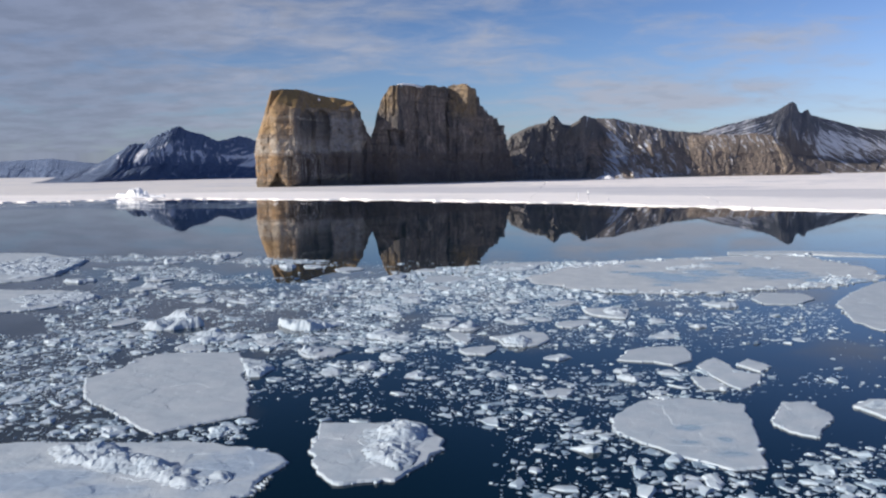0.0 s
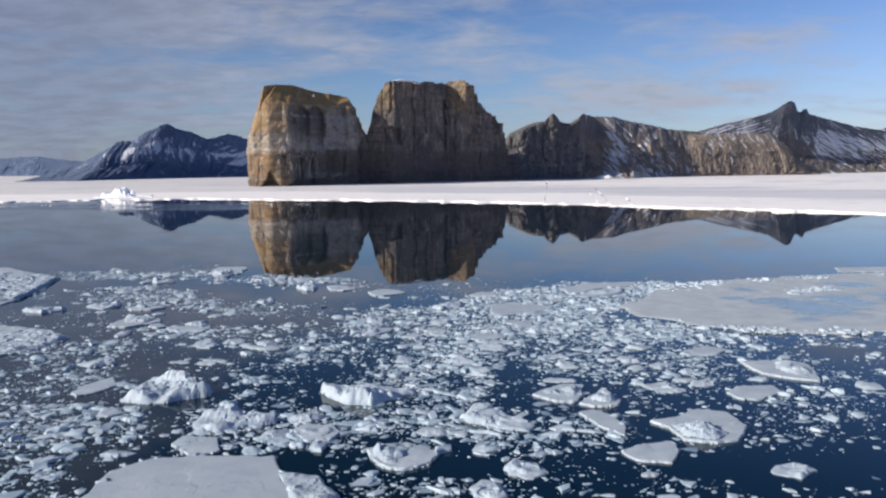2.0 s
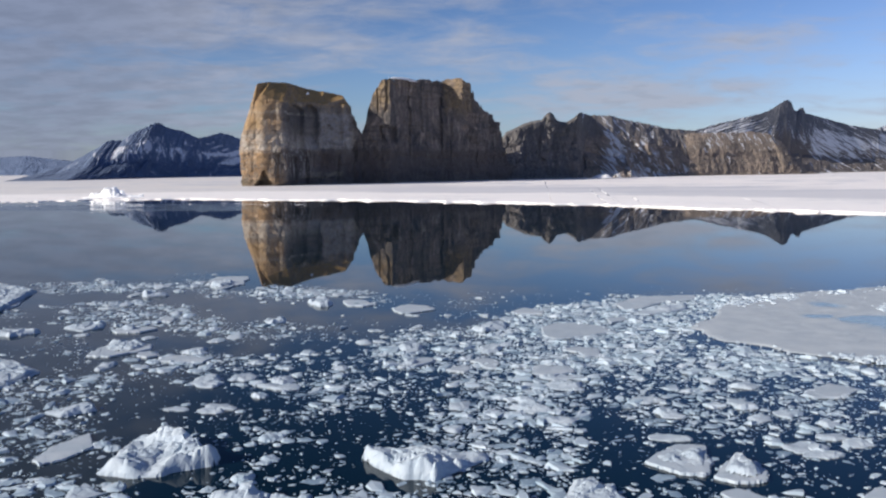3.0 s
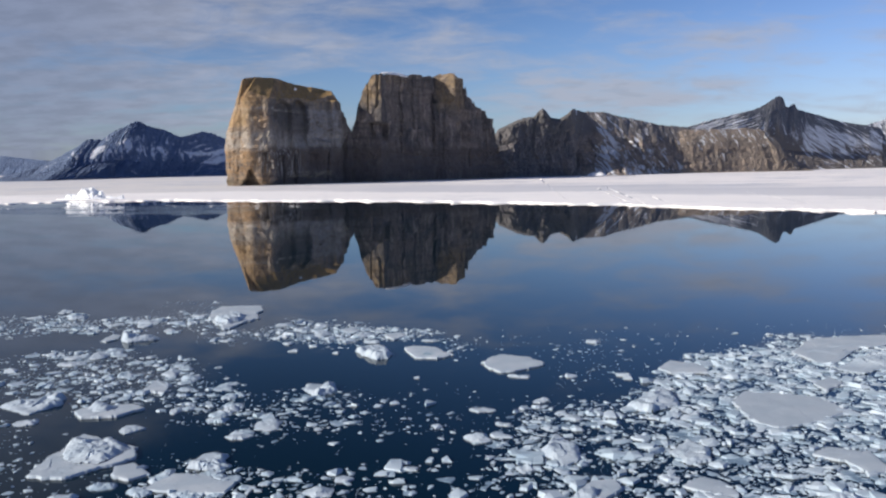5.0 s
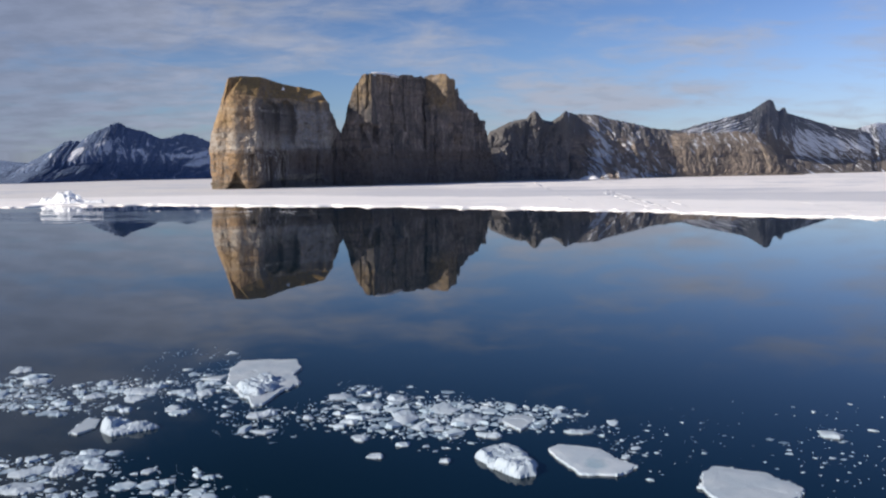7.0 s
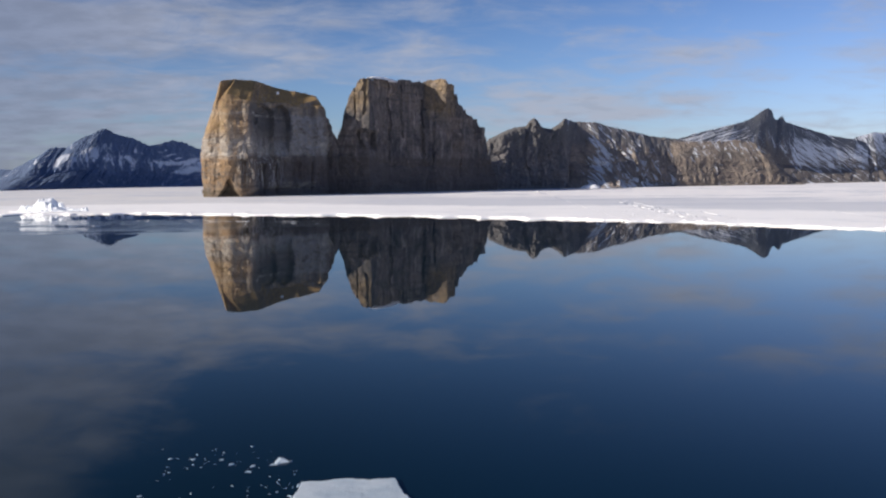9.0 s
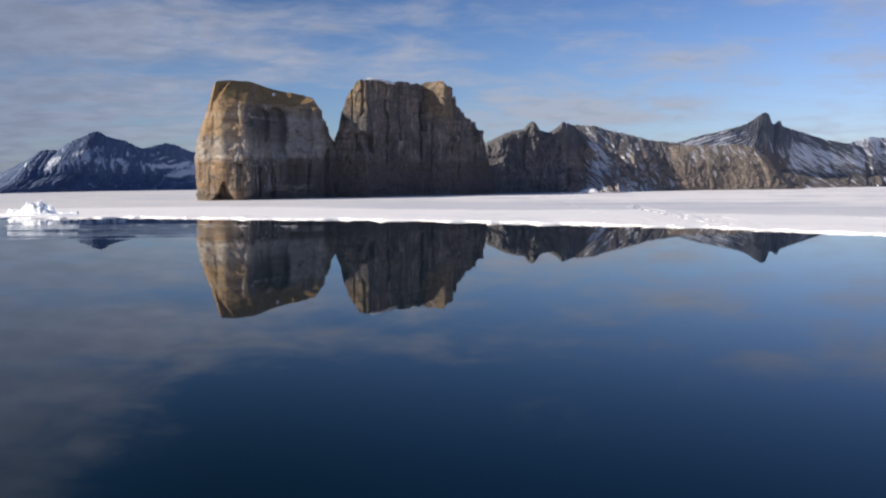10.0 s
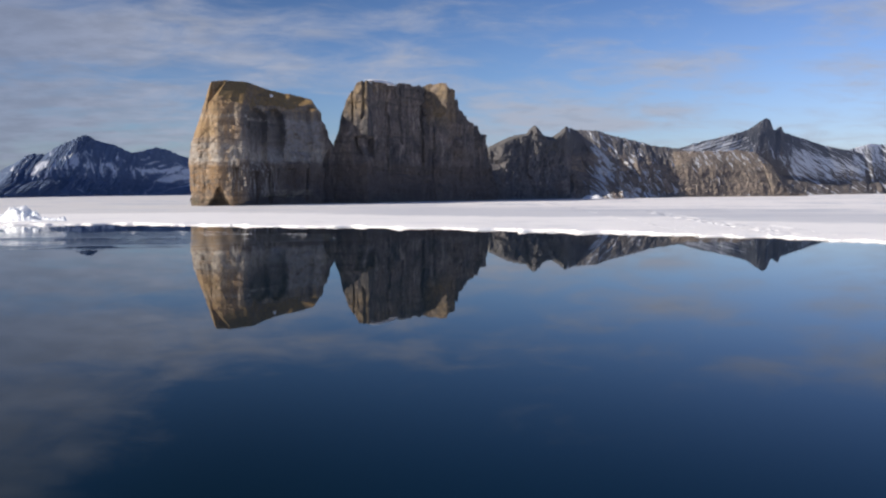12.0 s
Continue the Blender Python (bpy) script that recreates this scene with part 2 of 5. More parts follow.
        broken = n.ramp(n.noise(n.stretch(at, (0.16, 0.16, 0.3)), 1.0, 5, 0.68), 0.42, 0.56)
        colour = n.mix(n.math("MULTIPLY", n.math("MULTIPLY", inside, broken), amount), colour, tone)
    if guano:  # pale streaks below the ledges where birds nest
        trickle = n.ramp(n.noise(n.stretch(at, (0.5, 0.5, 0.03)), 1.0, 5, 0.65), 0.5, 0.62)
        reach = n.math("MULTIPLY", n.ramp(x, guano[0] - 8, guano[0] + 8), n.ramp(x, guano[1] + 10, guano[1] - 6))
        reach = n.math("MULTIPLY", reach, n.math("MULTIPLY", n.ramp(z, 4, 16), n.ramp(z, 60, 40)))
        colour = n.mix(n.math("MULTIPLY", n.math("MULTIPLY", trickle, reach), 0.8), colour, (0.56, 0.53, 0.49))
    # an ochre top; on the tower, warm sunlight painted into two spans
    if ochre_or_sunlit:
        low, tone, spans = ochre_or_sunlit
        wave = n.math("ADD", z, n.math("MULTIPLY", n.math("SUBTRACT", streak, 0.5), 40.0))
        here = 0.0
        plain = n.math("SUBTRACT", x, seed)
        for x0, x1 in spans:
            here = n.math("ADD", here, n.math("MULTIPLY", n.ramp(plain, x0 - 3, x0 + 3), n.ramp(plain, x1 + 3, x1 - 3)))
        colour = n.mix(n.math("MULTIPLY", n.math("MULTIPLY", n.ramp(wave, low - 10, low + 10, 0.0, 0.85), n.ramp(weathered, 0.6, 0.42, 0.35, 1.0)), here), colour, n.mix(n.ramp(fine, 0.3, 0.7), tone, tuple(c * 0.6 for c in tone)))
    rise = n.add("ShaderNodeAttribute", attribute_name="rise").outputs["Fac"]
    level = n.math("ADD", rise, n.math("MULTIPLY", n.math("SUBTRACT", stain, 0.5), 0.5))
    if crown:  # darker along the crest
        colour = n.mix(n.ramp(level, 0.62, 0.76, 0.0, 0.9), colour, n.mix(blotch, crown, tuple(c * 1.4 for c in crown)))
    if scree:  # loose brown stones at the foot
        colour = n.mix(n.ramp(level, 0.72, 0.42, 0.0, 0.8), colour, scree)
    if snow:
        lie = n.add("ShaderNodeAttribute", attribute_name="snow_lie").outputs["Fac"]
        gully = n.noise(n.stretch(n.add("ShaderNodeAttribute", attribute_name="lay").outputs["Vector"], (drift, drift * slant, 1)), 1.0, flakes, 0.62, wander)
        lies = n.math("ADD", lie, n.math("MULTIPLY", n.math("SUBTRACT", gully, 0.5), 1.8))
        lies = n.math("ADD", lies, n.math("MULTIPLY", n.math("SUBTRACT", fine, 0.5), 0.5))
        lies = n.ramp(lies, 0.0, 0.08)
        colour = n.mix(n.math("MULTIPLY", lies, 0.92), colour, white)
    n.put(s.inputs["Base Color"], colour)
    s.inputs["Roughness"].default_value = 0.9
    bump(n, s, n.math("ADD", n.math("ADD", fine, n.math("MULTIPLY", streak, 0.5)), n.math("ADD", layers, weathered)), 1.0, 2.4)
    return mat


WATER = water_material()
SHELF = shelf_material()
PLATE = snow_material("grey_floe_ice", (0.356, 0.428, 0.505), (0.420, 0.486, 0.557), 3.0, 0.02)
POOLED = snow_material("pooled_floe_ice", (0.394, 0.456, 0.520), (0.472, 0.529, 0.582), 3.0, 0.02, pools_or_shade=((0.17, 0.315, 0.42), ((-5.9, 9.4, 2.2, 2.4), (-11.0, 0.6, 2.2, 1.6), (-5.5, -3.4, 3.5, 4.0), (-2.1, -9.4, 5.5, 6.0), (4.9, -2.9, 5.0, 6.0), (-7.1, -17.9, 2.0, 1.5), (15.9, -3.9, 7.0, 9.0), (22.9, -13.9, 5.0, 4.0), (12.9, 14.1, 4.0, 3.0))))
STAINED = snow_material("stained_floe_ice", (0.359, 0.438, 0.521), (0.460, 0.525, 0.594), 2.5, 0.05, pools_or_shade=((0.24, 0.36, 0.46), ((1.9, -6.2, 1.4, 0.8), (0.9, -0.3, 1.0, 0.9), (0.2, -3.4, 0.8, 0.6), (2.8, -3.0, 0.7, 0.8))))
# blue shading around the rubble bank is painted in as patches
BLUED = snow_material("blue_shadowed_floe_ice", (0.369, 0.449, 0.534), (0.468, 0.539, 0.610), 2.5, 0.05, pools_or_shade=((0.31, 0.42, 0.57), ((7.3, 0.0, 3.2, 4.5), (-6.0, -1.2, 4.5, 2.0), (0.5, -2.8, 2.5, 1.2))))
MELTED = snow_material("melted_floe_ice", (0.381, 0.463, 0.551), (0.488, 0.556, 0.629), 2.5, 0.03, pools_or_shade=((0.23, 0.37, 0.43), ((0.15, -1.3, 0.8, 1.0),)))
SNOWY = snow_material("snowy_floe_ice", (0.359, 0.438, 0.521), (0.460, 0.525, 0.594), 2.5, 0.05)
RUBBLE = snow_material("white_ice_rubble", (0.359, 0.442, 0.531), (0.457, 0.533, 0.610), 4.0, 0.05)
BRASH = snow_material("brash_ice", (0.308, 0.410, 0.508), (0.469, 0.552, 0.639), 5.0, 0.03)
SLUSH = snow_material("awash_ice", (0.146, 0.225, 0.317), (0.352, 0.455, 0.559), 5.0, 0.02)
BERG = snow_material("iceberg_ice", (0.82, 0.86, 0.90), (0.92, 0.93, 0.94), 0.8, 0.2)
CAP = snow_material("old_snow", (0.82, 0.82, 0.84), (0.90, 0.90, 0.91), 0.6, 0.1)
ISLAND_ROCK = rock_material("ochre_cliff_rock", (0.156, 0.131, 0.111), (0.475, 0.320, 0.178), (0.455, 0.378, 0.285), band=(40, 60), top=(0.31, 0.21, 0.088), ochre_or_sunlit=(95.0, (0.42, 0.275, 0.115), ((-222, -90),)), guano=(-183, -148), alcove_shade=((-162, 10.0, 34, 93), (-145.5, 8.5, 34, 94)), veins=((-224, -183, -6, 7, 0.8, (0.12, 0.10, 0.065)), (-222, -186, 10, 37, 0.55, (0.38, 0.235, 0.11)), (-222, -190, 62, 108, 0.6, (0.37, 0.26, 0.13)), (-220, -176, 37, 57, 0.5, (0.50, 0.455, 0.39)), (-220, -174, 40, 43, 0.6, (0.58, 0.54, 0.47)), (-180, -148, 80.2, 82.2, 0.6, (0.62, 0.59, 0.53)), (-218, -176, 79, 83, 0.3, (0.5, 0.46, 0.4)), (-148, -100, 42, 46, 0.7, (0.34, 0.33, 0.32)), (-158, -114, 8, 15, 0.75, (0.33, 0.29, 0.22)), (-138, -104, 50, 84, 0.6, (0.36, 0.36, 0.375))), foot=(0.085, 0.068, 0.06), turf_from=84.0, grey=(-185, -160))
# both high ochre spans stand in for sun on the west-facing rock
TOWER_ROCK = rock_material("grey_brown_cliff_rock", (0.112, 0.106, 0.106), (0.245, 0.204, 0.176), (0.425, 0.36, 0.31), top=(0.32, 0.22, 0.11), ochre_or_sunlit=(92.0, (0.37, 0.275, 0.165), ((-95, -57), (12, 50))), foot=(0.105, 0.086, 0.075), turf_from=112.0, seed=130.0)
TAN_ROCK = rock_material("tan_hill_rock", (0.170, 0.147, 0.130), (0.315, 0.258, 0.208), (0.40, 0.33, 0.265), snow=True, seed=610.0, drift=0.11, slant=0.5, flakes=4)
RIDGE_ROCK = rock_material("dark_ridge_rock", (0.161, 0.156, 0.159), (0.230, 0.202, 0.186), (0.322, 0.287, 0.259), snow=True, seed=310.0, crown=(0.12, 0.116, 0.116))
HILL_ROCK = rock_material("brown_hill_rock", (0.205, 0.184, 0.170), (0.370, 0.302, 0.250), (0.45, 0.372, 0.305), snow=True, seed=520.0, drift=0.11, slant=0.35, flakes=4, crown=(0.16, 0.15, 0.148))
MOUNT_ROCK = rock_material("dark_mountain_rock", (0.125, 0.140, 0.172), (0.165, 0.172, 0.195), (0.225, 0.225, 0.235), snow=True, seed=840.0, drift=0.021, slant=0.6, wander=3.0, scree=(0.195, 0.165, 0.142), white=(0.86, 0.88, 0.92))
# distance haze is painted into these blue rock and snow tones
HAZED_ROCK = rock_material("hazed_mountain_rock", (0.122, 0.180, 0.309), (0.144, 0.203, 0.335), (0.178, 0.239, 0.361), snow=True, seed=910.0, drift=0.035, slant=0.8, wander=1.6, white=(0.76, 0.80, 0.88))


# ---- shapes ----
def hashed(i, j, k, seed):
    """A number from 0 to 1 for each cell of a lattice."""
    v = np.sin(i * 127.1 + j * 311.7 + k * 74.7 + seed * 53.3) * 43758.5453
    return v - np.floor(v)


def value_noise(x, y, z, seed=0):
    x, y, z = np.broadcast_arrays(np.asarray(x, float), np.asarray(y, float), np.asarray(z, float))
    i, j, k = np.floor(x), np.floor(y), np.floor(z)
    u, v, t = x - i, y - j, z - k
    u, v, t = u * u * (3 - 2 * u), v * v * (3 - 2 * v), t * t * (3 - 2 * t)
    total = 0
    for a in (0, 1):
        for b in (0, 1):
            for c in (0, 1):
                weight = (u if a else 1 - u) * (v if b else 1 - v) * (t if c else 1 - t)
                total = total + weight * hashed(i + a, j + b, k + c, seed)
    return total


def fbm(x, y, z=0.0, octaves=5, seed=0, ridged=False):
    """Layered noise, about -1 to 1; ridged: with sharp crests."""
    total, size, scale = 0, 0.5, 1.0
    for n in range(octaves):
        v = value_noise(np.asarray(x) * scale, np.asarray(y) * scale, np.asarray(z) * scale, seed + n * 7) * 2 - 1
        total = total + size * ((1 - 2 * np.abs(v)) if ridged else v)
        size, scale = size * 0.5, scale * 2.03
    return total


def cells(x, y, size, seed):
    """Broken blocks: for each place the height number of its block, and how far it lies from the block's middle."""
    x, y = x / size, y / size
    i, j = np.floor(x), np.floor(y)
    best, number = np.full(x.shape, 9.0), np.zeros(x.shape)
    for a in (-1, 0, 1):
        for b in (-1, 0, 1):
            px, py = i + a + hashed(i + a, j + b, 1, seed), j + b + hashed(i + a, j + b, 2, seed)
            far = np.hypot(x - px, y - py)
            near = far < best
            best, number = np.where(near, far, best), np.where(near, hashed(i + a, j + b, 3, seed), number)
    return number, best


def grid_mesh(name, points, mat, smooth=False, wrap=False):
    """A mesh over a grid of points of shape (rows, columns, 3)."""
    rows, cols = points.shape[:2]
    a = np.arange(rows * cols).reshape(rows, cols)
    if wrap:
        a = np.concatenate([a, a[:, :1]], 1)
    faces = np.stack([a[:-1, :-1], a[:-1, 1:], a[1:, 1:], a[1:, :-1]], -1).reshape(-1, 4)
    return quads(name, points.reshape(-1, 3), faces, mat, smooth)


def quads(name, points, faces, mat, smooth=False):
    mesh = bpy.data.meshes.new(name)
    mesh.from_pydata(points.tolist(), [], faces.tolist())
    mesh.materials.append(mat)
    if smooth:
        mesh.polygons.foreach_set("use_smooth", np.ones(len(mesh.polygons), bool))
    mesh.update()
    return mesh


def part(name, mesh, parent, label=""):
    ob = new(name, mesh)
    ob.parent = parent
    return tagged(ob, label)


def thing(name, label, category, group="", kind="", at=(0, 0, 0)):
    ob = new(name)
    ob.location = at
    return tagged(ob, label, category, group, kind)


def along(rows, step, smooth=0):
    """Rows of numbers, spread evenly along the path of their first two columns."""
    rows = np.array(rows, float)
    lengths = np.r_[0, np.cumsum(np.hypot(*np.diff(rows[:, :2], axis=0).T))]
    s = np.linspace(0, lengths[-1], max(8, int(lengths[-1] / step)))
    dense = np.stack([np.interp(s, lengths, c) for c in rows.T], 1)
    for _ in range(smooth):
        dense[1:-1] = (dense[:-2] + 2 * dense[1:-1] + dense[2:]) / 4
    return s, dense


CLIFF = ("cliff_face", "summit", "back_face")
SLOPE = ("lower_slope", "upper_slope", "back_slope")


def massif(owner, names, rows, mat, step=1.5, edge=0.35, steep=2.5, ribs=4.0, wide=22.0, beds=0.8, crags=1.0, tall=60, deep=26, seed=1, soft=2, lift=1.0, skew=((0, 0),), snow=((0, -0.9),), knobs=(), saws=(), caves=(), arches=(), calm=0.9, notch=0.0, climb=0.3, belt=(0.5, 0.0), fluting=1.0):
    """A rock mass along its foot. Rows: foot x, y, height of the wall's brow, crest x, y, height. ribs: depth of the buttresses, wide: their width."""
    s, d = along(rows, step, soft)
    foot, brow, crest, peak = d[:, :2], d[:, 2], d[:, 3:5], d[:, 5]
    jut = fbm(s / 7.0, 3.0, 0.0, 3, seed + 27)
    jut = notch * np.round(jut * 4) / 4
    brow, peak = brow + jut, peak + jut
    tangent = np.gradient(foot, axis=0)
    tangent /= np.linalg.norm(tangent, axis=1, keepdims=True) + 1e-9
    out = np.stack([tangent[:, 1], -tangent[:, 0]], 1)
    v = np.linspace(0, 1, tall)[:, None]
    wall_xy = foot[None] + (crest - foot)[None] * (edge * v**steep)[..., None]
    wall_z = brow[None] * v
    u = np.linspace(0, 1, deep)[1:, None]
    slope_xy = foot[None] + (crest - foot)[None] * (edge + (1 - edge) * u)[..., None]
    slope_z = brow[None] + (peak - brow)[None] * u**lift
    k = np.linspace(0, 1, 10)[1:, None]
    back_xy = crest[None] + (crest - foot)[None] * (k * 0.9)[..., None]
    back_z = peak[None] * (1 - k**1.5)
    xy = np.concatenate([wall_xy, slope_xy, back_xy])
    z = np.concatenate([wall_z, slope_z, back_z])
    front = np.concatenate([np.ones(tall), np.linspace(calm, 0.15, deep - 1), np.full(9, 0.15)])[:, None]
    lean = np.interp(np.linspace(0, 1, len(s)), *np.array(skew, float).T)[None] * z
    lying, run = s[None] + lean, s[None] + 0.22 * lean  # how the snow streaks lean, and the rock's ribs
    bent = run + 7.0 * fbm(run / 45.0, z / 32.0, 1.0, 3, seed + 15)
    big = fbm(bent / wide, z / (wide * 2.4), seed, 2, seed)
    mid = fbm(bent / (wide * 0.36), z / (wide * 1.0), seed, 4, seed + 3, True)
    cracks = np.clip(1 - np.abs(value_noise(bent / (wide * 0.6), z / (wide * 3), 3.0, seed + 13) - 0.5) / 0.06, 0, 1)
    ledge = fbm(run / 150.0, (z + 5.0 * big) / 11.0, 2.0, 2, seed + 5)
    ledge = np.round(ledge * 5) / 5
    chips = fbm(run / 3.5, z / 4.5, 0.0, 3, seed + 9)
    block, off = cells(bent + 3.0 * fbm(run / 9.0, z / 9.0, 5.0, 2, seed), z * 0.5, wide * 0.42, seed + 17)
    chunk, _ = cells(bent, z * 0.55, wide * 0.16, seed + 19)
    shove = ribs * (1.8 * big + fluting * (0.4 * mid - 0.5 * cracks) + 0.9 * (block - 0.5) * (1 - 0.3 * off) + 0.4 * (chunk - 0.5)) + beds * 2.5 * ledge + crags * 1.6 * chips
    at_x = foot[None, :, 0] + 1.5 * fbm(run / 8.0, z / 8.0, 7.0, 3, seed + 21)
    at_z = z + 2.0 * fbm(run / 9.0, z / 9.0, 8.0, 3, seed + 23)
    step = lambda v: np.clip(v, 0, 1) ** 2 * (3 - 2 * np.clip(v, 0, 1))
    for x0, x1, z0, z1, push, blend in knobs:  # ledges (out) and alcoves (in)
        shove = shove + push * step((at_x - x0) / blend) * step((x1 - at_x) / blend) * step((at_z - z0) / max(blend * 3.5, 2.6 * abs(push))) * step((z1 - at_z) / blend)
    for x0, x1, z0, z1, push, pivot in saws:  # buttresses turned towards the west
        shove = shove + push * (np.clip((at_x - x0) / (x1 - x0), 0, 1) - pivot) * step((at_x - x0) / 1.5) * step((x1 + 1.5 - at_x) / 1.5) * step((at_z - z0) / 6.0) * step((z1 - at_z) / 6.0)
    for mid, half, low, high, push in arches:  # alcoves with a rounded top
        off = (at_x + 1.5 * fbm(run / 16.0, z / 16.0, 3.0, 2, seed + 25) - mid) / half
        shove = shove + push * step((1 - np.abs(off)) * half / 1.3) * step((high - 0.75 * half * off**2 - at_z) / 1.5) * step((at_z - low) / (2.2 * abs(push)))
    for mid, half, high, push in caves:  # pointed hollows at the foot
        shove = shove + push * step((half * (1 - at_z / high) - np.abs(at_x - mid)) / 1.6)
    shove = shove * front
    hollow = 0.25 - (0.3 * big + 1.0 * mid)
    spread = np.clip(z / 6.0, 0.25, 1)
    xy = xy + out[None] * (shove * spread)[..., None]
    rough = np.concatenate([np.zeros(tall), np.linspace(0, 1, deep - 1), np.ones(9)])[:, None]
    z = z + rough * crags * 1.2 * fbm(run / 6.0, xy[..., 1] / 9.0, 3.0, 4, seed + 11) * np.clip(z / 10, 0, 1)
    z[0], z[-1] = -1.0, -1.0
    amount = np.interp(np.linspace(0, 1, len(s)), *np.array(snow, float).T)[None] + 0 * z + 0.08
    points, held = np.concatenate([xy, z[..., None]], -1), (hollow * 0.06 + climb * (z / z.max() - 0.5) + amount + belt[1] * np.exp(-((z / np.maximum(peak, 5.0)[None] - belt[0]) / 0.25) ** 2)).astype(np.float32)
    meshes = []
    for n, low, high in zip(names, (0, tall - 1, tall + deep - 2), (tall, tall + deep - 1, len(z))):
        mesh = grid_mesh(n, points[low:high], mat)
        lie = mesh.attributes.new("snow_lie", "FLOAT", "POINT")
        lie.data.foreach_set("value", held[low:high].ravel())
        rise = mesh.attributes.new("rise", "FLOAT", "POINT")
        rise.data.foreach_set("value", (z / np.maximum(peak, 5.0)[None]).astype(np.float32)[low:high].ravel())
        lay = mesh.attributes.new("lay", "FLOAT_VECTOR", "POINT")
        lay.data.foreach_set("vector", np.stack([lying, z, 0 * z], -1).astype(np.float32)[low:high].ravel())
        meshes.append(part(n, mesh, owner))
    return meshes


def ice_pieces(name, x, y, z, r, flat, mat, rng, k=6, jag=0.45):
    """Many broken pieces of ice of radius r in one mesh. flat: least and most height for their radius."""
    n = len(x)
    a = (np.arange(k)[None] + rng.uniform(-0.4, 0.4, (n, k))) / k * math.tau + rng.uniform(0, 6, (n, 1))
    long, turn = rng.uniform(0.65, 1.45, (n, 1)), rng.uniform(0, math.tau, (n, 1))
    spoke = r[:, None] * rng.uniform(1 - jag, 1 + jag * 0.7, (n, k))
    px, py = spoke * np.cos(a) * long, spoke * np.sin(a) / long
    px, py = px * np.cos(turn) - py * np.sin(turn), px * np.sin(turn) + py * np.cos(turn)
    tall = (0.015 + r * rng.uniform(*flat, n))[:, None]
    shrink = rng.uniform(0.7, 0.98, (n, k))
    lean = tall * (0.7 + 0.45 * np.cos(a - turn * 3)) * rng.uniform(0.6, 1.2, (n, k))
    z = np.broadcast_to(np.asarray(z, float), (n,))[:, None]
    foot = np.stack([x[:, None] + px, y[:, None] + py, z - 0.08 + 0 * px], -1)
    brow = np.stack([x[:, None] + px * shrink, y[:, None] + py * shrink, z + np.maximum(lean, 0.01)], -1)
    off = rng.uniform(-0.35, 0.35, (2, n)) * r
    tip = np.stack([x + off[0], y + off[1], (z + tall * rng.uniform(0.7, 1.25, (n, 1)))[:, 0]], -1)[:, None]
    points = np.concatenate([foot, brow, tip], 1).reshape(-1, 3)
    base = (np.arange(n) * (2 * k + 1))[:, None, None]
    i = np.arange(k)
    j = (i + 1) % k
    sides = (base + np.stack([i, j, j + k, i + k], -1)[None]).reshape(-1, 4)
    tops = (base + np.stack([i + k, j + k, np.full(k, 2 * k)], -1)[None]).reshape(-1, 3)
    mesh = bpy.data.meshes.new(name)
    mesh.from_pydata(points.tolist(), [], sides.tolist() + tops.tolist())
    mesh.materials.append(mat)
    return mesh


# ---- sea, shore ice ----
def sea():
    n = 40
    reach = 4800.0
    side = np.sign(np.linspace(-1, 1, n)) * np.abs(np.linspace(-1, 1, n)) ** 2 * reach
    gx, gy = np.meshgrid(side, side)
    mesh = grid_mesh("water", np.stack([gx, gy, gx * 0], -1), WATER)
    tagged(new("water", mesh), "calm dark blue sea reflecting cliffs and sky", "water", kind="structure")


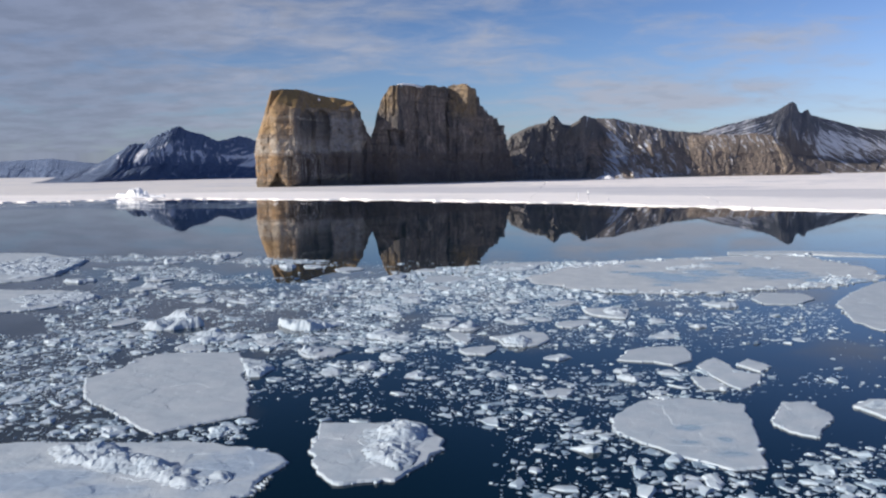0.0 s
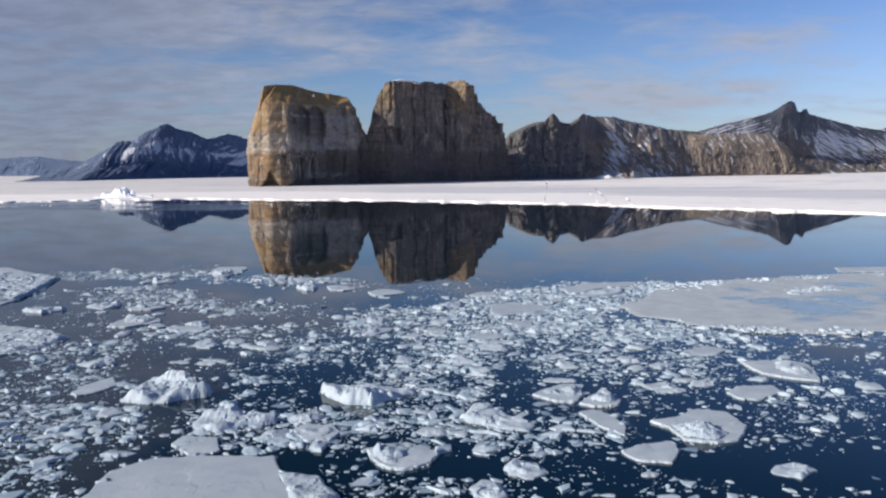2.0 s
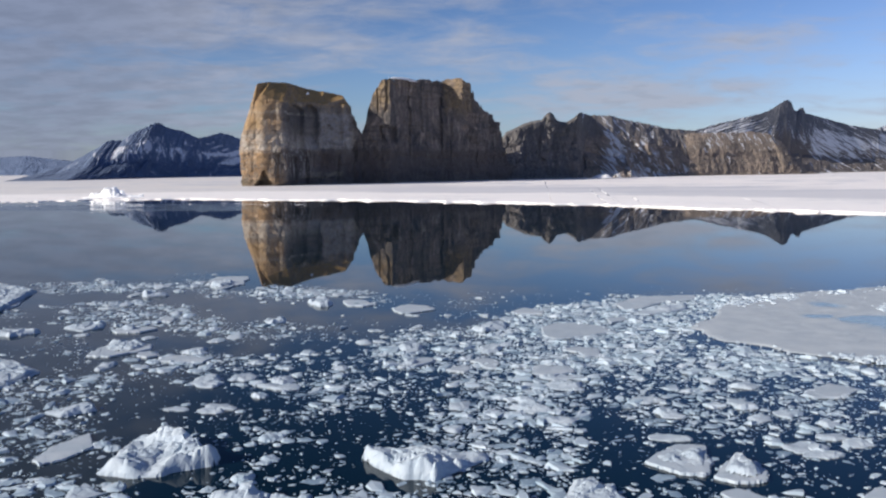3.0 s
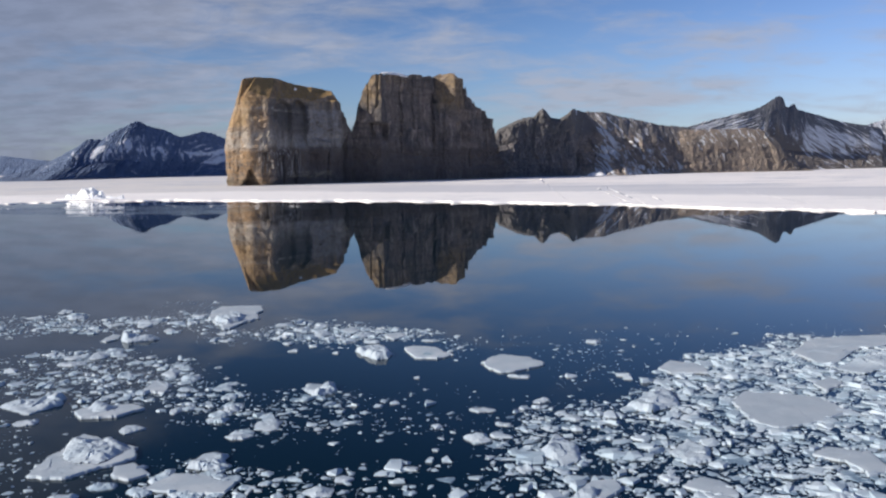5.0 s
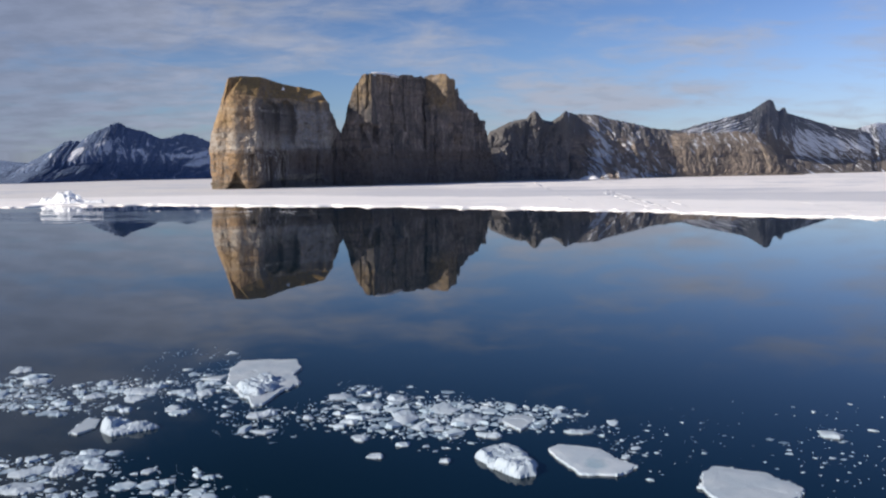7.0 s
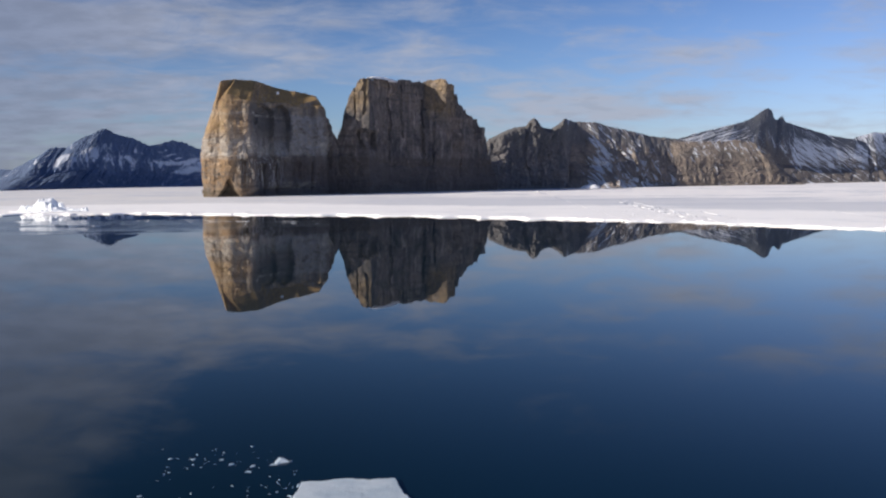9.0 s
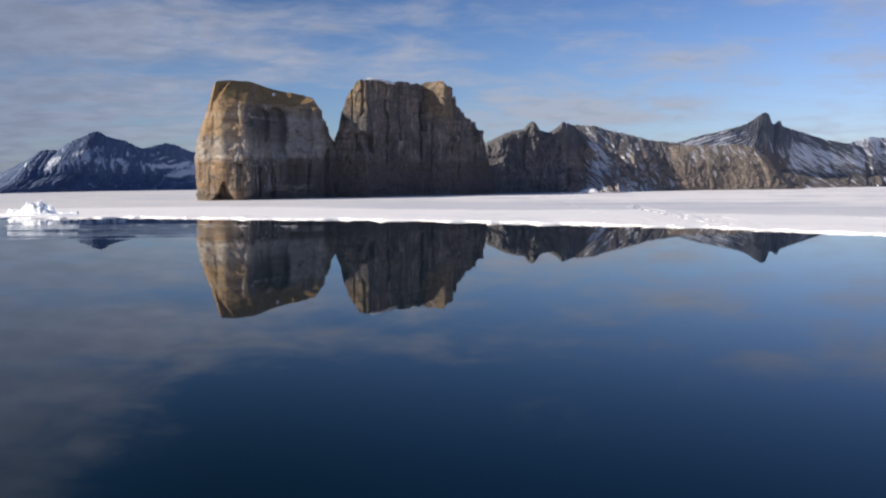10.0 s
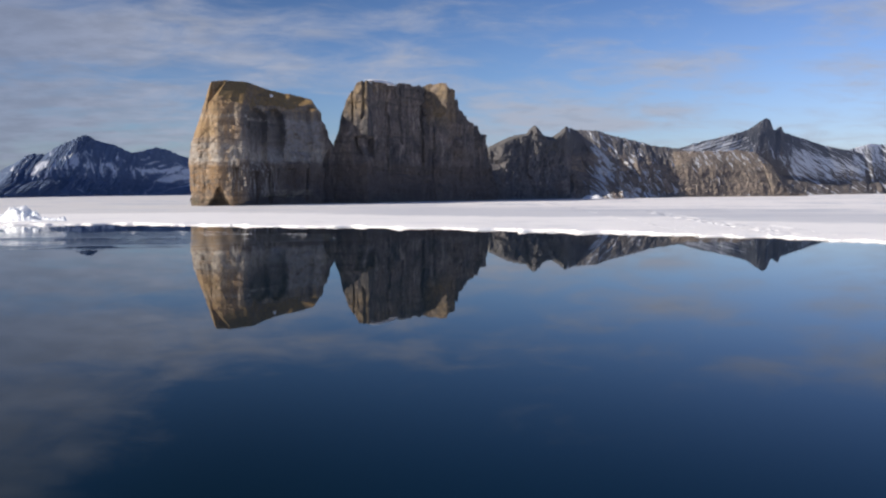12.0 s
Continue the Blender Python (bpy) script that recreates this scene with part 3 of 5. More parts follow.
def shore_ice():
    edge = [(-3200, 900), (-900, 640), (-420, 590), (-300, 588), (-255, 606), (-230, 622), (-180, 622), (-132, 604), (-70, 584), (-10, 545), (40, 512),
            (66, 488), (92, 462), (118, 432), (150, 398), (187, 362), (260, 290), (420, 120), (900, -500), (1500, -1500)]
    near = [p for p in edge if -430 <= p[0] <= 430]
    d = np.concatenate([along(edge[:3], 25)[1][:-1], along(near, 1.4)[1], along(edge[-3:], 25)[1][1:]])
    s = np.r_[0, np.cumsum(np.hypot(*np.diff(d, axis=0).T))]
    turn = np.gradient(d, axis=0)
    turn /= np.linalg.norm(turn, axis=1, keepdims=True)
    seaward = np.stack([turn[:, 1], -turn[:, 0]], 1)
    ragged = 7.0 * fbm(s / 60, 1.0, 0, 3, 21) + 9.0 * fbm(s / 14, 4.0, 0, 4, 22, True)
    d = d + seaward * ragged[:, None]
    far = np.stack([d[:, 0] * 1.0 + 2600 * np.linspace(-0.6, 1.0, len(d)), np.full(len(d), 4700.0)], 1)
    depth = np.r_[0, 0.4, 1.0, 2.0, np.geomspace(3.2, 3600, 130)]
    fall = (far - d) / np.linalg.norm(far - d, axis=1, keepdims=True)
    xy = d[None] + fall[None] * depth[:, None, None]
    x, y = xy[..., 0], xy[..., 1]
    rim = np.exp(-depth[:, None] / 28)
    z = 0.5 + 0.5 * fbm(x / 14, y / 14, 0, 4, 31) * np.clip(rim, 0.25, 1) + 1.0 * np.clip(fbm(x / 5, y / 5, 0, 4, 33) - 0.08, 0, 1) * rim
    z = np.maximum(z, 0.15)
    z[0] = np.maximum(z[0] - 0.2, 0.12)
    low = np.concatenate([d, np.full((len(d), 1), -0.6)], 1)[None]
    mesh = grid_mesh("shore_ice", np.concatenate([low, np.concatenate([xy, z[..., None]], -1)]), SHELF, True)
    held = mesh.attributes.new("rim", "FLOAT", "POINT")
    held.data.foreach_set("value", np.concatenate([np.ones((1, len(d))), np.exp(-depth[:, None] / 260) + 0 * x]).astype(np.float32).ravel())
    ob = tagged(new("shore_ice", mesh), "snow covered fast ice sheet with ragged edge", "sea ice", kind="structure")
    rng = np.random.default_rng(4)
    seen = np.flatnonzero((d[:, 0] > -330) & (d[:, 0] < 230))
    pick = rng.choice(seen, 600)
    back = rng.exponential(7.0, 600) - 1.2
    p = d[pick] + fall[pick] * back[:, None] + rng.normal(0, 0.8, (600, 2))
    r = np.clip(0.24 * np.exp(rng.normal(0, 0.6, 600)), 0.1, 0.8)
    tagged(part("rim_rubble", ice_pieces("rim_rubble", p[:, 0], p[:, 1], np.where(back > 0, 0.45, 0.0), r, (0.1, 0.45), CAP, rng), ob, "broken white ice along the sheet's edge"), kind="stuff")


# ---- cliffs and mountains ----
def rock_island():
    rows = [(-165, 1112, 60, -156, 1092, 98), (-198, 1056, 60, -180, 1050, 107), (-217, 1014, 56, -199, 1018, 110), (-209, 1006, 60, -197, 1014, 112),
            (-192, 1005, 99, -186, 1028, 115), (-174, 1014, 92, -171, 1050, 116), (-167, 1038, 92, -164, 1064, 115), (-152, 1056, 95, -152, 1078, 112),
            (-139, 1070, 95, -140, 1090, 110), (-133, 1074, 92, -134, 1094, 110), (-127, 1083, 95, -128, 1100, 109), (-111, 1099, 102, -114, 1114, 107), (-105.5, 1108, 88, -104, 1121, 93), (-103, 1126, 60, -113, 1134, 86), (-110, 1152, 60, -122, 1144, 84)]
    hollows = [(-136, -104, 44, 94, -3.5, 1.5), (-166, -160, -40, 33, -4, 1.2), (-182, -174, -40, 37, -5, 1.2), (-152, -149, -40, 34, -3.5, 1.2),
               (-138, -128, 12, 36, -3, 1.5), (-120, -117, -40, 36, -3, 1.2), (-150, -104, -30, 42, 2.2, 1.0), (-116, -98, 42, 96, 6.0, 3.0), (-170, -112, -30, 9, -2.5, 1.0)]
    wedges = [(-191, 11, 19, -13)]
    ob = thing("rock_island", "flat topped ochre and grey rock cliff rising from snowy sea ice", "cliff")
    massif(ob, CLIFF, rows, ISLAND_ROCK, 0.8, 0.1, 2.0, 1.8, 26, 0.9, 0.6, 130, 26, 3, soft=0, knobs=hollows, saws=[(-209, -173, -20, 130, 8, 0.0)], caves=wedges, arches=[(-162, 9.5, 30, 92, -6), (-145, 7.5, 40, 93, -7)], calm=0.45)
    snow_bank(ob, "snow_patch", -149, 1066, 105.0, 1.8, 1.5, 0.6, 2.2, 8, "small white snow patch")
    pin = [(-112, 1126, 40, -110, 1140, 55), (-104, 1121, 70, -103, 1138, 73), (-97, 1121, 63, -96, 1132, 67), (-90, 1124, 48, -89, 1136, 56), (-83, 1130, 20, -85, 1142, 25)]
    ob = thing("rock_pinnacle", "narrow dark rock pinnacle between two tall cliffs", "rock")
    massif(ob, CLIFF, pin, TOWER_ROCK, 0.7, 0.5, 2.0, 1.5, 9, 0.5, 0.6, 70, 12, 7)


def rock_tower():
    d = (1.0, 30.0)
    west = [(-84, 1142, 40), (-92, 1126, 64), (-87, 1126, 74), (-84, 1126, 91), (-78, 1125, 109), (-67, 1123, 127), (-57, 1121, 128), (-50, 1150, 131), (-30, 1178, 134), (9, 1215, 135), (13, 1216, 137)]
    east = [(32, 1227, 138), (46, 1247, 136), (50, 1250, 134), (51, 1251, 122), (53, 1253, 125), (54.5, 1254, 124), (55.5, 1255, 112), (61, 1260, 109), (62.5, 1261, 103), (66, 1265, 106), (67.5, 1267, 99), (75, 1273, 97),
            (77, 1275, 91), (80, 1278, 95), (82, 1280, 94), (83.5, 1281, 83), (88, 1285, 84), (90, 1287, 73), (94, 1290, 72), (96, 1292, 60), (105, 1301, 34), (112, 1310, 6)]
    line = west + east
    joints = [(-73, -70, 80, 126, -3.5, 1.5), (-63, -60, 84, 128, -3.5, 1.5), (-71, -48, 40, 71, -9, 2.0), (-35.5, -31.5, 35, 130, -6, 1.4), (6, 9.5, 40, 112, -6, 1.4), (-20, -18, 60, 134, -3, 1.2),
              (20, 22, 20, 90, -3, 1.2), (56, 58, 10, 80, -3.5, 1.3), (-95, 115, -9, 22, 3.0, 8.0)]
    rows = [(x, y, z - 1.5, x + d[0], y + d[1], z) for x, y, z in line]
    ob = thing("rock_tower", "tall grey brown rock tower with a thin snow cap", "cliff")
    massif(ob, CLIFF, rows, TOWER_ROCK, 0.8, 0.12, 2.0, 1.8, 26, 1.2, 1.0, 130, 14, 5, fluting=0.6, soft=0, knobs=joints, saws=[(-84, -62, 88, 150, 6, 0.4), (9, 31, 98, 150, 27, 0.6), (38, 53, 54, 78, 20, 0.6), (76, 87, 62, 97, 16, 0.6)], notch=3.0)
    snow_bank(ob, "snow_cap", -41, 1158, 129.8, 27, 6, 0.95, 2.3, 5, "thin white snow cap")


def snow_bank(owner, name, cx, cy, z, rx, ry, turn, tall, seed, label):
    """A low drift of old snow, thin at its rim."""
    f, a = np.linspace(1, 0, 10)[:, None], np.arange(40)[None] / 40 * math.tau
    jag = 1 + 0.25 * fbm(np.cos(a) * 2, np.sin(a) * 2, seed, 3, seed)
    px, py = rx * f * jag * np.cos(a), ry * f * jag * np.sin(a)
    c, s = math.cos(turn), math.sin(turn)
    up = z + tall * (1 - f**2) * (1 + 0.3 * fbm(px / 4, py / 4, 0.0, 3, seed)) - 1.0 * f**4
    part(name, grid_mesh(name, np.stack([cx + px * c - py * s, cy + px * s + py * c, up + 0 * a], -1), CAP, True, True), owner, label)


def ridges():
    rows = [(100, 1322, 30, 96, 1385, 50), (108, 1330, 60, 112, 1390, 72), (124, 1342, 72, 137, 1410, 84), (150, 1362, 78, 160, 1428, 92), (160, 1370, 80, 174, 1439, 94), (166, 1374, 82, 179, 1443, 101), (172, 1379, 84, 187, 1450, 106), (177, 1382, 82, 194, 1456, 101),
            (184, 1388, 80, 201, 1461, 92), (200, 1400, 74, 216, 1473, 90), (215, 1410, 76, 232, 1486, 99), (226, 1422, 80, 244, 1495, 108), (234, 1445, 60, 256, 1512, 107), (240, 1475, 40, 270, 1527, 104)]
    rows = [(a, b, max(c, f - 6) if a < 230 else c, d, e, f) for a, b, c, d, e, f in rows]
    ob = thing("rock_ridge", "dark jagged rock ridge above snowy sea ice", "cliff")
    massif(ob, CLIFF, rows, RIDGE_ROCK, 1.1, 0.3, 1.6, 6.0, 34, 0.5, 1.6, 90, 30, 11, soft=0, snow=((0, -0.8), (0.7, -0.5), (1, -0.3)))
    rows = [(232, 1440, 40, 240, 1510, 98), (258, 1446, 40, 275, 1530, 105), (290, 1432, 34, 305, 1548, 105), (322, 1450, 40, 346, 1578, 99), (358, 1490, 45, 387, 1610, 94), (410, 1545, 48, 427, 1640, 87),
            (470, 1593, 50, 487, 1690, 85), (540, 1640, 48, 540, 1740, 80), (600, 1672, 40, 600, 1770, 60)]
    ob = thing("snow_streaked_hill", "brown rocky hillside with snow lying in gullies", "hill")
    massif(ob, SLOPE, rows, HILL_ROCK, 1.4, 0.4, 1.2, 9.0, 60, 0.8, 1.8, 70, 50, 15, fluting=0.7, soft=0, lift=0.8, skew=((0, 1.0), (0.5, 0.8), (1, 0.2)), climb=-0.1, snow=((0, -0.6), (0.06, -0.4), (0.12, -0.08), (0.2, -0.17), (0.35, -0.17), (0.6, -0.27), (1, -0.3)))
    snow_bank(ob, "snow_fan", 268, 1430, 0.0, 17, 8, 0.1, 6.5, 9, "white snow fan at the foot of the gully")
    rows = [(452, 1590, 40, 460, 1650, 72), (480, 1600, 45, 480, 1660, 79), (540, 1632, 44, 547, 1690, 80), (620, 1672, 50, 624, 1735, 84), (660, 1690, 48, 664, 1755, 80), (690, 1702, 36, 700, 1770, 62),
            (712, 1712, 22, 727, 1785, 38), (730, 1722, 12, 750, 1795, 22), (760, 1738, 2, 792, 1815, 4)]
    ob = thing("brown_hill", "low sunlit brown rocky hill with small snow patches", "hill")
    massif(ob, SLOPE, rows, TAN_ROCK, 1.4, 0.4, 1.2, 4.2, 70, 0.8, 1.3, 60, 40, 19, fluting=0.5, soft=0, lift=0.8, skew=((0, 0.3), (1, 0.2)), snow=((0, -0.32), (1, -0.26)))
    crest = [(430, 1712, 60), (470, 1745, 84), (529, 1789, 89), (581, 1828, 102), (712, 1926, 129), (741, 1948, 137), (786, 1982, 159), (801, 1993, 163), (812, 2001, 159), (818, 2006, 152), (823, 2010, 142), (834, 2018, 139),
             (841, 2024, 146), (853, 2032, 149), (858, 2036, 141), (862, 2038, 136), (924, 2085, 128), (1026, 2162, 114), (1140, 2243, 106), (1200, 2290, 100)]
    rows = [(x - 0.43 * 170, y - 0.9 * 170, 0.3 * z, x, y, z) for x, y, z in crest]
    ob = thing("snowy_peak", "dark rocky mountain with a twin summit and snow streaks", "mountain")
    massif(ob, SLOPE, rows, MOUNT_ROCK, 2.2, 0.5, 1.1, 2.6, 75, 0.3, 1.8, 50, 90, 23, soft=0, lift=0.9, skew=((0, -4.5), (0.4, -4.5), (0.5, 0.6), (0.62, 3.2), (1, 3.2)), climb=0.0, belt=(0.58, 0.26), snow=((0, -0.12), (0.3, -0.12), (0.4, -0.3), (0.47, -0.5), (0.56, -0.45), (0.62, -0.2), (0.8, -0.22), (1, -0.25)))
    crest = [(1080, 2210, 88), (1135, 2260, 106), (1180, 2290, 116), (1243, 2330, 128), (1310, 2380, 128), (1480, 2450, 120), (1720, 2550, 90)]
    rows = [(x - 80, y - 155, 0.25 * z, x, y, z) for x, y, z in crest]
    ob = thing("snowy_shoulder", "snow streaked far mountain shoulder above the ice", "mountain")
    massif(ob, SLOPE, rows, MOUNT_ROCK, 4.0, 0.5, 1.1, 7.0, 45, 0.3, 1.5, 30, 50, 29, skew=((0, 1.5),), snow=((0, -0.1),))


def far_mountains():
    crest = [(-870, 1930, 2), (-841, 1967, 17), (-806, 2005, 33), (-794, 2019, 42), (-765, 2050, 64), (-743, 2075, 85), (-731, 2088, 88), (-717, 2102, 87), (-694, 2128, 109), (-678, 2145, 118), (-662, 2163, 130),
             (-650, 2175, 130), (-639, 2188, 121), (-611, 2219, 114), (-583, 2250, 97), (-561, 2273, 102), (-539, 2298, 111), (-527, 2312, 111), (-500, 2340, 99), (-420, 2430, 70), (-330, 2520, 20)]
    shore = np.array([(-770, 1600), (-665, 1640), (-640, 1850), (-590, 2130), (-480, 2300)], float)
    u = np.linspace(0, 1, len(crest))
    fx, fy = np.interp(u, np.linspace(0, 1, 5), shore[:, 0]), np.interp(u, np.linspace(0, 1, 5), shore[:, 1])
    rows = [(a, b, 0.3 * z, x, y, z) for a, b, (x, y, z) in zip(fx, fy, crest)]
    ob = thing("dark_mountain", "dark mountain, hazy blue and streaked with snow, beyond the ice", "mountain")
    massif(ob, SLOPE, rows, HAZED_ROCK, 2.0, 0.45, 1.1, 6.0, 70, 0.3, 2.0, 40, 80, 37, soft=0, lift=0.8, skew=((0, 0.4), (0.5, 0.8), (0.75, 0.8), (1, -1.0)), climb=0.0, belt=(0.58, 0.26), notch=2.5, snow=((0, -0.5), (0.2, -0.36), (0.4, -0.35), (0.7, -0.36), (0.85, -0.3), (1, -0.3)))
    rows = [(-2300, 3450, 20, -2300, 3600, 30), (-2000, 3450, 30, -2000, 3600, 58), (-1753, 3450, 35, -1753, 3600, 72), (-1613, 3450, 38, -1613, 3600, 78), (-1543, 3450, 34, -1543, 3600, 68), (-1431, 3450, 30, -1431, 3600, 56), (-1250, 3450, 20, -1250, 3600, 40), (-1000, 3450, 8, -1000, 3600, 12)]
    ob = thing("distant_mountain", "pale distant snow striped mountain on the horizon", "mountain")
    massif(ob, SLOPE, rows, HAZED_ROCK, 5.0, 0.45, 1.1, 9.0, 70, 0.3, 1.5, 30, 40, 41, snow=((0, -0.42),))


sea()
shore_ice()
rock_island()
rock_tower()
ridges()
far_mountains()


# ---- drifting ice ----
def outline(corners, angles):
    """The distance from the middle to the rim of a star-shaped outline, angle by angle."""
    corners = np.array(corners, float)
    reach = np.zeros(len(angles))
    for n, a in enumerate(angles):
        way = np.array([np.cos(a), np.sin(a)])
        for p, q in zip(corners, np.roll(corners, -1, 0)):
            m = np.array([way, p - q]).T
            if abs(np.linalg.det(m)) > 1e-9:
                k, u = np.linalg.solve(m, p)
                if k > 0 and -1e-6 <= u <= 1 + 1e-6:
                    reach[n] = max(reach[n], k)
    return reach


def facets(x, y, size, seed):
    """Tilted blocks lying at random: a height from 0 to about 1."""
    x, y = x / size, y / size
    i, j = np.floor(x), np.floor(y)
    best, up = np.full(x.shape, 9.0), np.zeros(x.shape)
    for a in (-1, 0, 1):
        for b in (-1, 0, 1):
            p, q = i + a, j + b
            dx, dy = x - p - hashed(p, q, 1, seed), y - q - hashed(p, q, 2, seed)
            far = np.hypot(dx, dy)
            lean = hashed(p, q, 3, seed) + 0.9 * (hashed(p, q, 4, seed) - 0.5) * dx + 0.9 * (hashed(p, q, 5, seed) - 0.5) * dy - 0.35 * far**2
            near = far < best
            best, up = np.where(near, far, best), np.where(near, lean, up)
    return up


def slab(name, reach, thick, rough, block, mat, seed, rings=8, base=-0.35, jagged=1.0):
    """One piece of ice afloat: a rim, an uneven top and a foot under water."""
    count = len(reach)
    a = np.arange(count) / count * math.tau
    jag = 1 + jagged * (0.09 * fbm(np.cos(a) * 2.2, np.sin(a) * 2.2, seed * 0.37, 3, seed) + 0.06 * fbm(np.cos(a) * 9, np.sin(a) * 9, seed * 0.37, 4, seed + 2))
    r = reach * jag
    f = np.r_[1.0, 0.985, 0.94, np.linspace(0.86, 0.0, rings)][:, None]
    x, y = r * np.cos(a) * f, r * np.sin(a) * f
    number = facets(x, y, block * 1.3, seed)
    small, near = cells(x + 3.0, y, block * 0.45, seed + 1)
    bump_up = rough * (0.72 * number + 0.35 * small * (1 - 0.5 * near) + 0.3 * fbm(x / block, y / block, 0.0, 3, seed + 4))
    swell = np.clip((1 - f) * 3.5, 0.12, 1)
    z = thick + 0.03 * fbm(x / 3.0, y / 3.0, 0.0, 3, seed + 6) + bump_up * swell
    z[0] = thick * 0.75
    lip = np.stack([r * np.cos(a) * 1.01, r * np.sin(a) * 1.01, np.full(count, 0.03)], -1)[None]
    foot = np.stack([r * np.cos(a) * 0.97, r * np.sin(a) * 0.97, np.full(count, base)], -1)[None]
    return grid_mesh(name, np.concatenate([foot, lip, np.stack([x, y, z], -1)]), mat, False, True)


FLOES = []  # middle and outline of each floe, to keep the brash off them


def heap_mesh(name, reach, tall, mat, seed, cell=None, size=None, edge=None):
    """A block of broken, snowed-up ice afloat: lumps of several sizes, steep at the rim."""
    wide = reach.max() * 1.05
    cell = cell or float(np.clip(wide / 22, 0.06, 0.14))
    side = np.arange(-wide, wide + cell, cell)
    gx, gy = np.meshgrid(side, side)
    gx, gy = gx + 0.5 * cell * fbm(gx / cell * 0.37, gy / cell * 0.37, 0.0, 1, seed), gy + 0.5 * cell * fbm(gx / cell * 0.37, gy / cell * 0.37, 4.0, 1, seed)
    way = np.arctan2(gy, gx) % math.tau / math.tau * len(reach)
    rim = np.interp(way, np.arange(len(reach) + 1), np.r_[reach, reach[:1]]) - np.hypot(gx, gy)
    rim = rim + 0.12 * wide * fbm(gx / wide * 3.1, gy / wide * 3.1, 2.0, 3, seed + 6)
    size = size or float(np.clip(wide * 0.55, 0.3, 1.5))
    broad = fbm(gx / (size * 1.8), gy / (size * 1.8), 1.0, 2, seed + 3)
    lumps = 0.28 + 0.55 * np.clip(0.35 + 1.3 * broad, 0, 1.2) + 0.42 * facets(gx, gy, size * 0.8, seed + 1) + 0.16 * facets(gx, gy, size * 0.32, seed + 2) + 0.16 * fbm(gx / size * 2.6, gy / size * 2.6, 5.0, 3, seed + 5, True)
    body = np.clip(rim / (edge or min(0.5, 0.3 * wide)), 0, 1) ** 0.7
    if edge is None:  # one side lies high, the other thins out to a flat shelf
        lean = seed * 2.4
        slope = np.clip(0.62 + 0.6 * (gx * math.cos(lean) + gy * math.sin(lean)) / wide + 0.6 * fbm(gx / size * 0.7, gy / size * 0.7, 9.0, 2, seed + 7), 0.2, 1.15)
        body = body * slope
    z = np.where(rim > 0, 0.07 + body * tall * lumps, -0.25)
    mesh = grid_mesh(name, np.stack([gx, gy, z], -1), mat)
    bm = bmesh.new()
    bm.from_mesh(mesh)
    far = rim.ravel()
    bm.verts.ensure_lookup_table()
    bmesh.ops.delete(bm, geom=[v for v in bm.verts if far[v.index] < -1.6 * cell], context="VERTS")
    bm.to_mesh(mesh)
    bm.free()
    return mesh


def drift_ridge(ob, cx, cy, rx, ry, tall, reach, seed, turn=0.0):
    """Snowed-up rubble on a large floe, as one uneven bank."""
    cell = 0.13
    wide, deep = (rx * 1.25, ry * 1.25) if turn == 0 else (max(rx, ry) * 1.25,) * 2
    gx, gy = np.meshgrid(np.arange(cx - wide, cx + wide, cell), np.arange(cy - deep, cy + deep, cell))
    gx, gy = gx + 0.05 * fbm(gx * 5, gy * 5, 0.0, 1, seed), gy + 0.05 * fbm(gx * 5, gy * 5, 4.0, 1, seed)
    way = np.arctan2(gy, gx) % math.tau / math.tau * len(reach)
    rim = np.interp(way, np.arange(len(reach) + 1), np.r_[reach, reach[:1]]) - np.hypot(gx, gy)
    ax, ay = (gx - cx) * math.cos(turn) + (gy - cy) * math.sin(turn), (gy - cy) * math.cos(turn) - (gx - cx) * math.sin(turn)
    k = 1 - (ax / rx) ** 2 - (ay / ry) ** 2 + 1.2 * fbm(gx / 2.4, gy / 2.4, 0.0, 4, seed)
    body = np.clip(k * 1.1, 0, 1.1) * np.clip(rim / 0.7, 0, 1)
    up = 0.2 + tall * (0.3 + 0.5 * facets(gx, gy, 1.3, seed + 1) + 0.22 * facets(gx, gy, 0.5, seed + 2) + 0.35 * fbm(gx / 1.8, gy / 1.8, 1.0, 3, seed + 3))
    z = np.where(rim > 0.05, 0.12 + body * up + 0.03 * fbm(gx * 3, gy * 3, 0.0, 2, seed + 4), -0.2)
    mesh = grid_mesh("rubble_ridge", np.stack([gx, gy, z], -1), RUBBLE)
    bm = bmesh.new()
    bm.from_mesh(mesh)
    bmesh.ops.delete(bm, geom=[v for v in bm.verts if v.co.z < 0.2], context="VERTS")
    bm.to_mesh(mesh)
    bm.free()
    part("rubble_ridge", mesh, ob, "bank of white snowy ice rubble")


def ridge_line(ob, points, wide, r, share, rng):
    """Broken ice pushed up along a line across a floe."""
    s, d = along(points, 0.5, 3)
    count = int(s[-1] * share)
    thick = np.clip(fbm(s / 4.0, 2.0, 0.0, 3, count) + 0.15, 0.02, 1) ** 1.3
    pick = rng.choice(len(d), count, p=thick / thick.sum())
    p = d[pick] + rng.normal(0, wide, (count, 2)) * (0.4 + 1.2 * rng.uniform(0, 1, (count, 1))) - np.array(ob.location[:2])
    size = np.clip(r * np.exp(rng.normal(0, 0.5, count)), 0.08, 1.2)
    tagged(part("rubble_ridge", ice_pieces("rubble_ridge", p[:, 0], p[:, 1], 0.15, size, (0.12, 0.45), RUBBLE, rng), ob, "line of white broken ice"), kind="stuff")


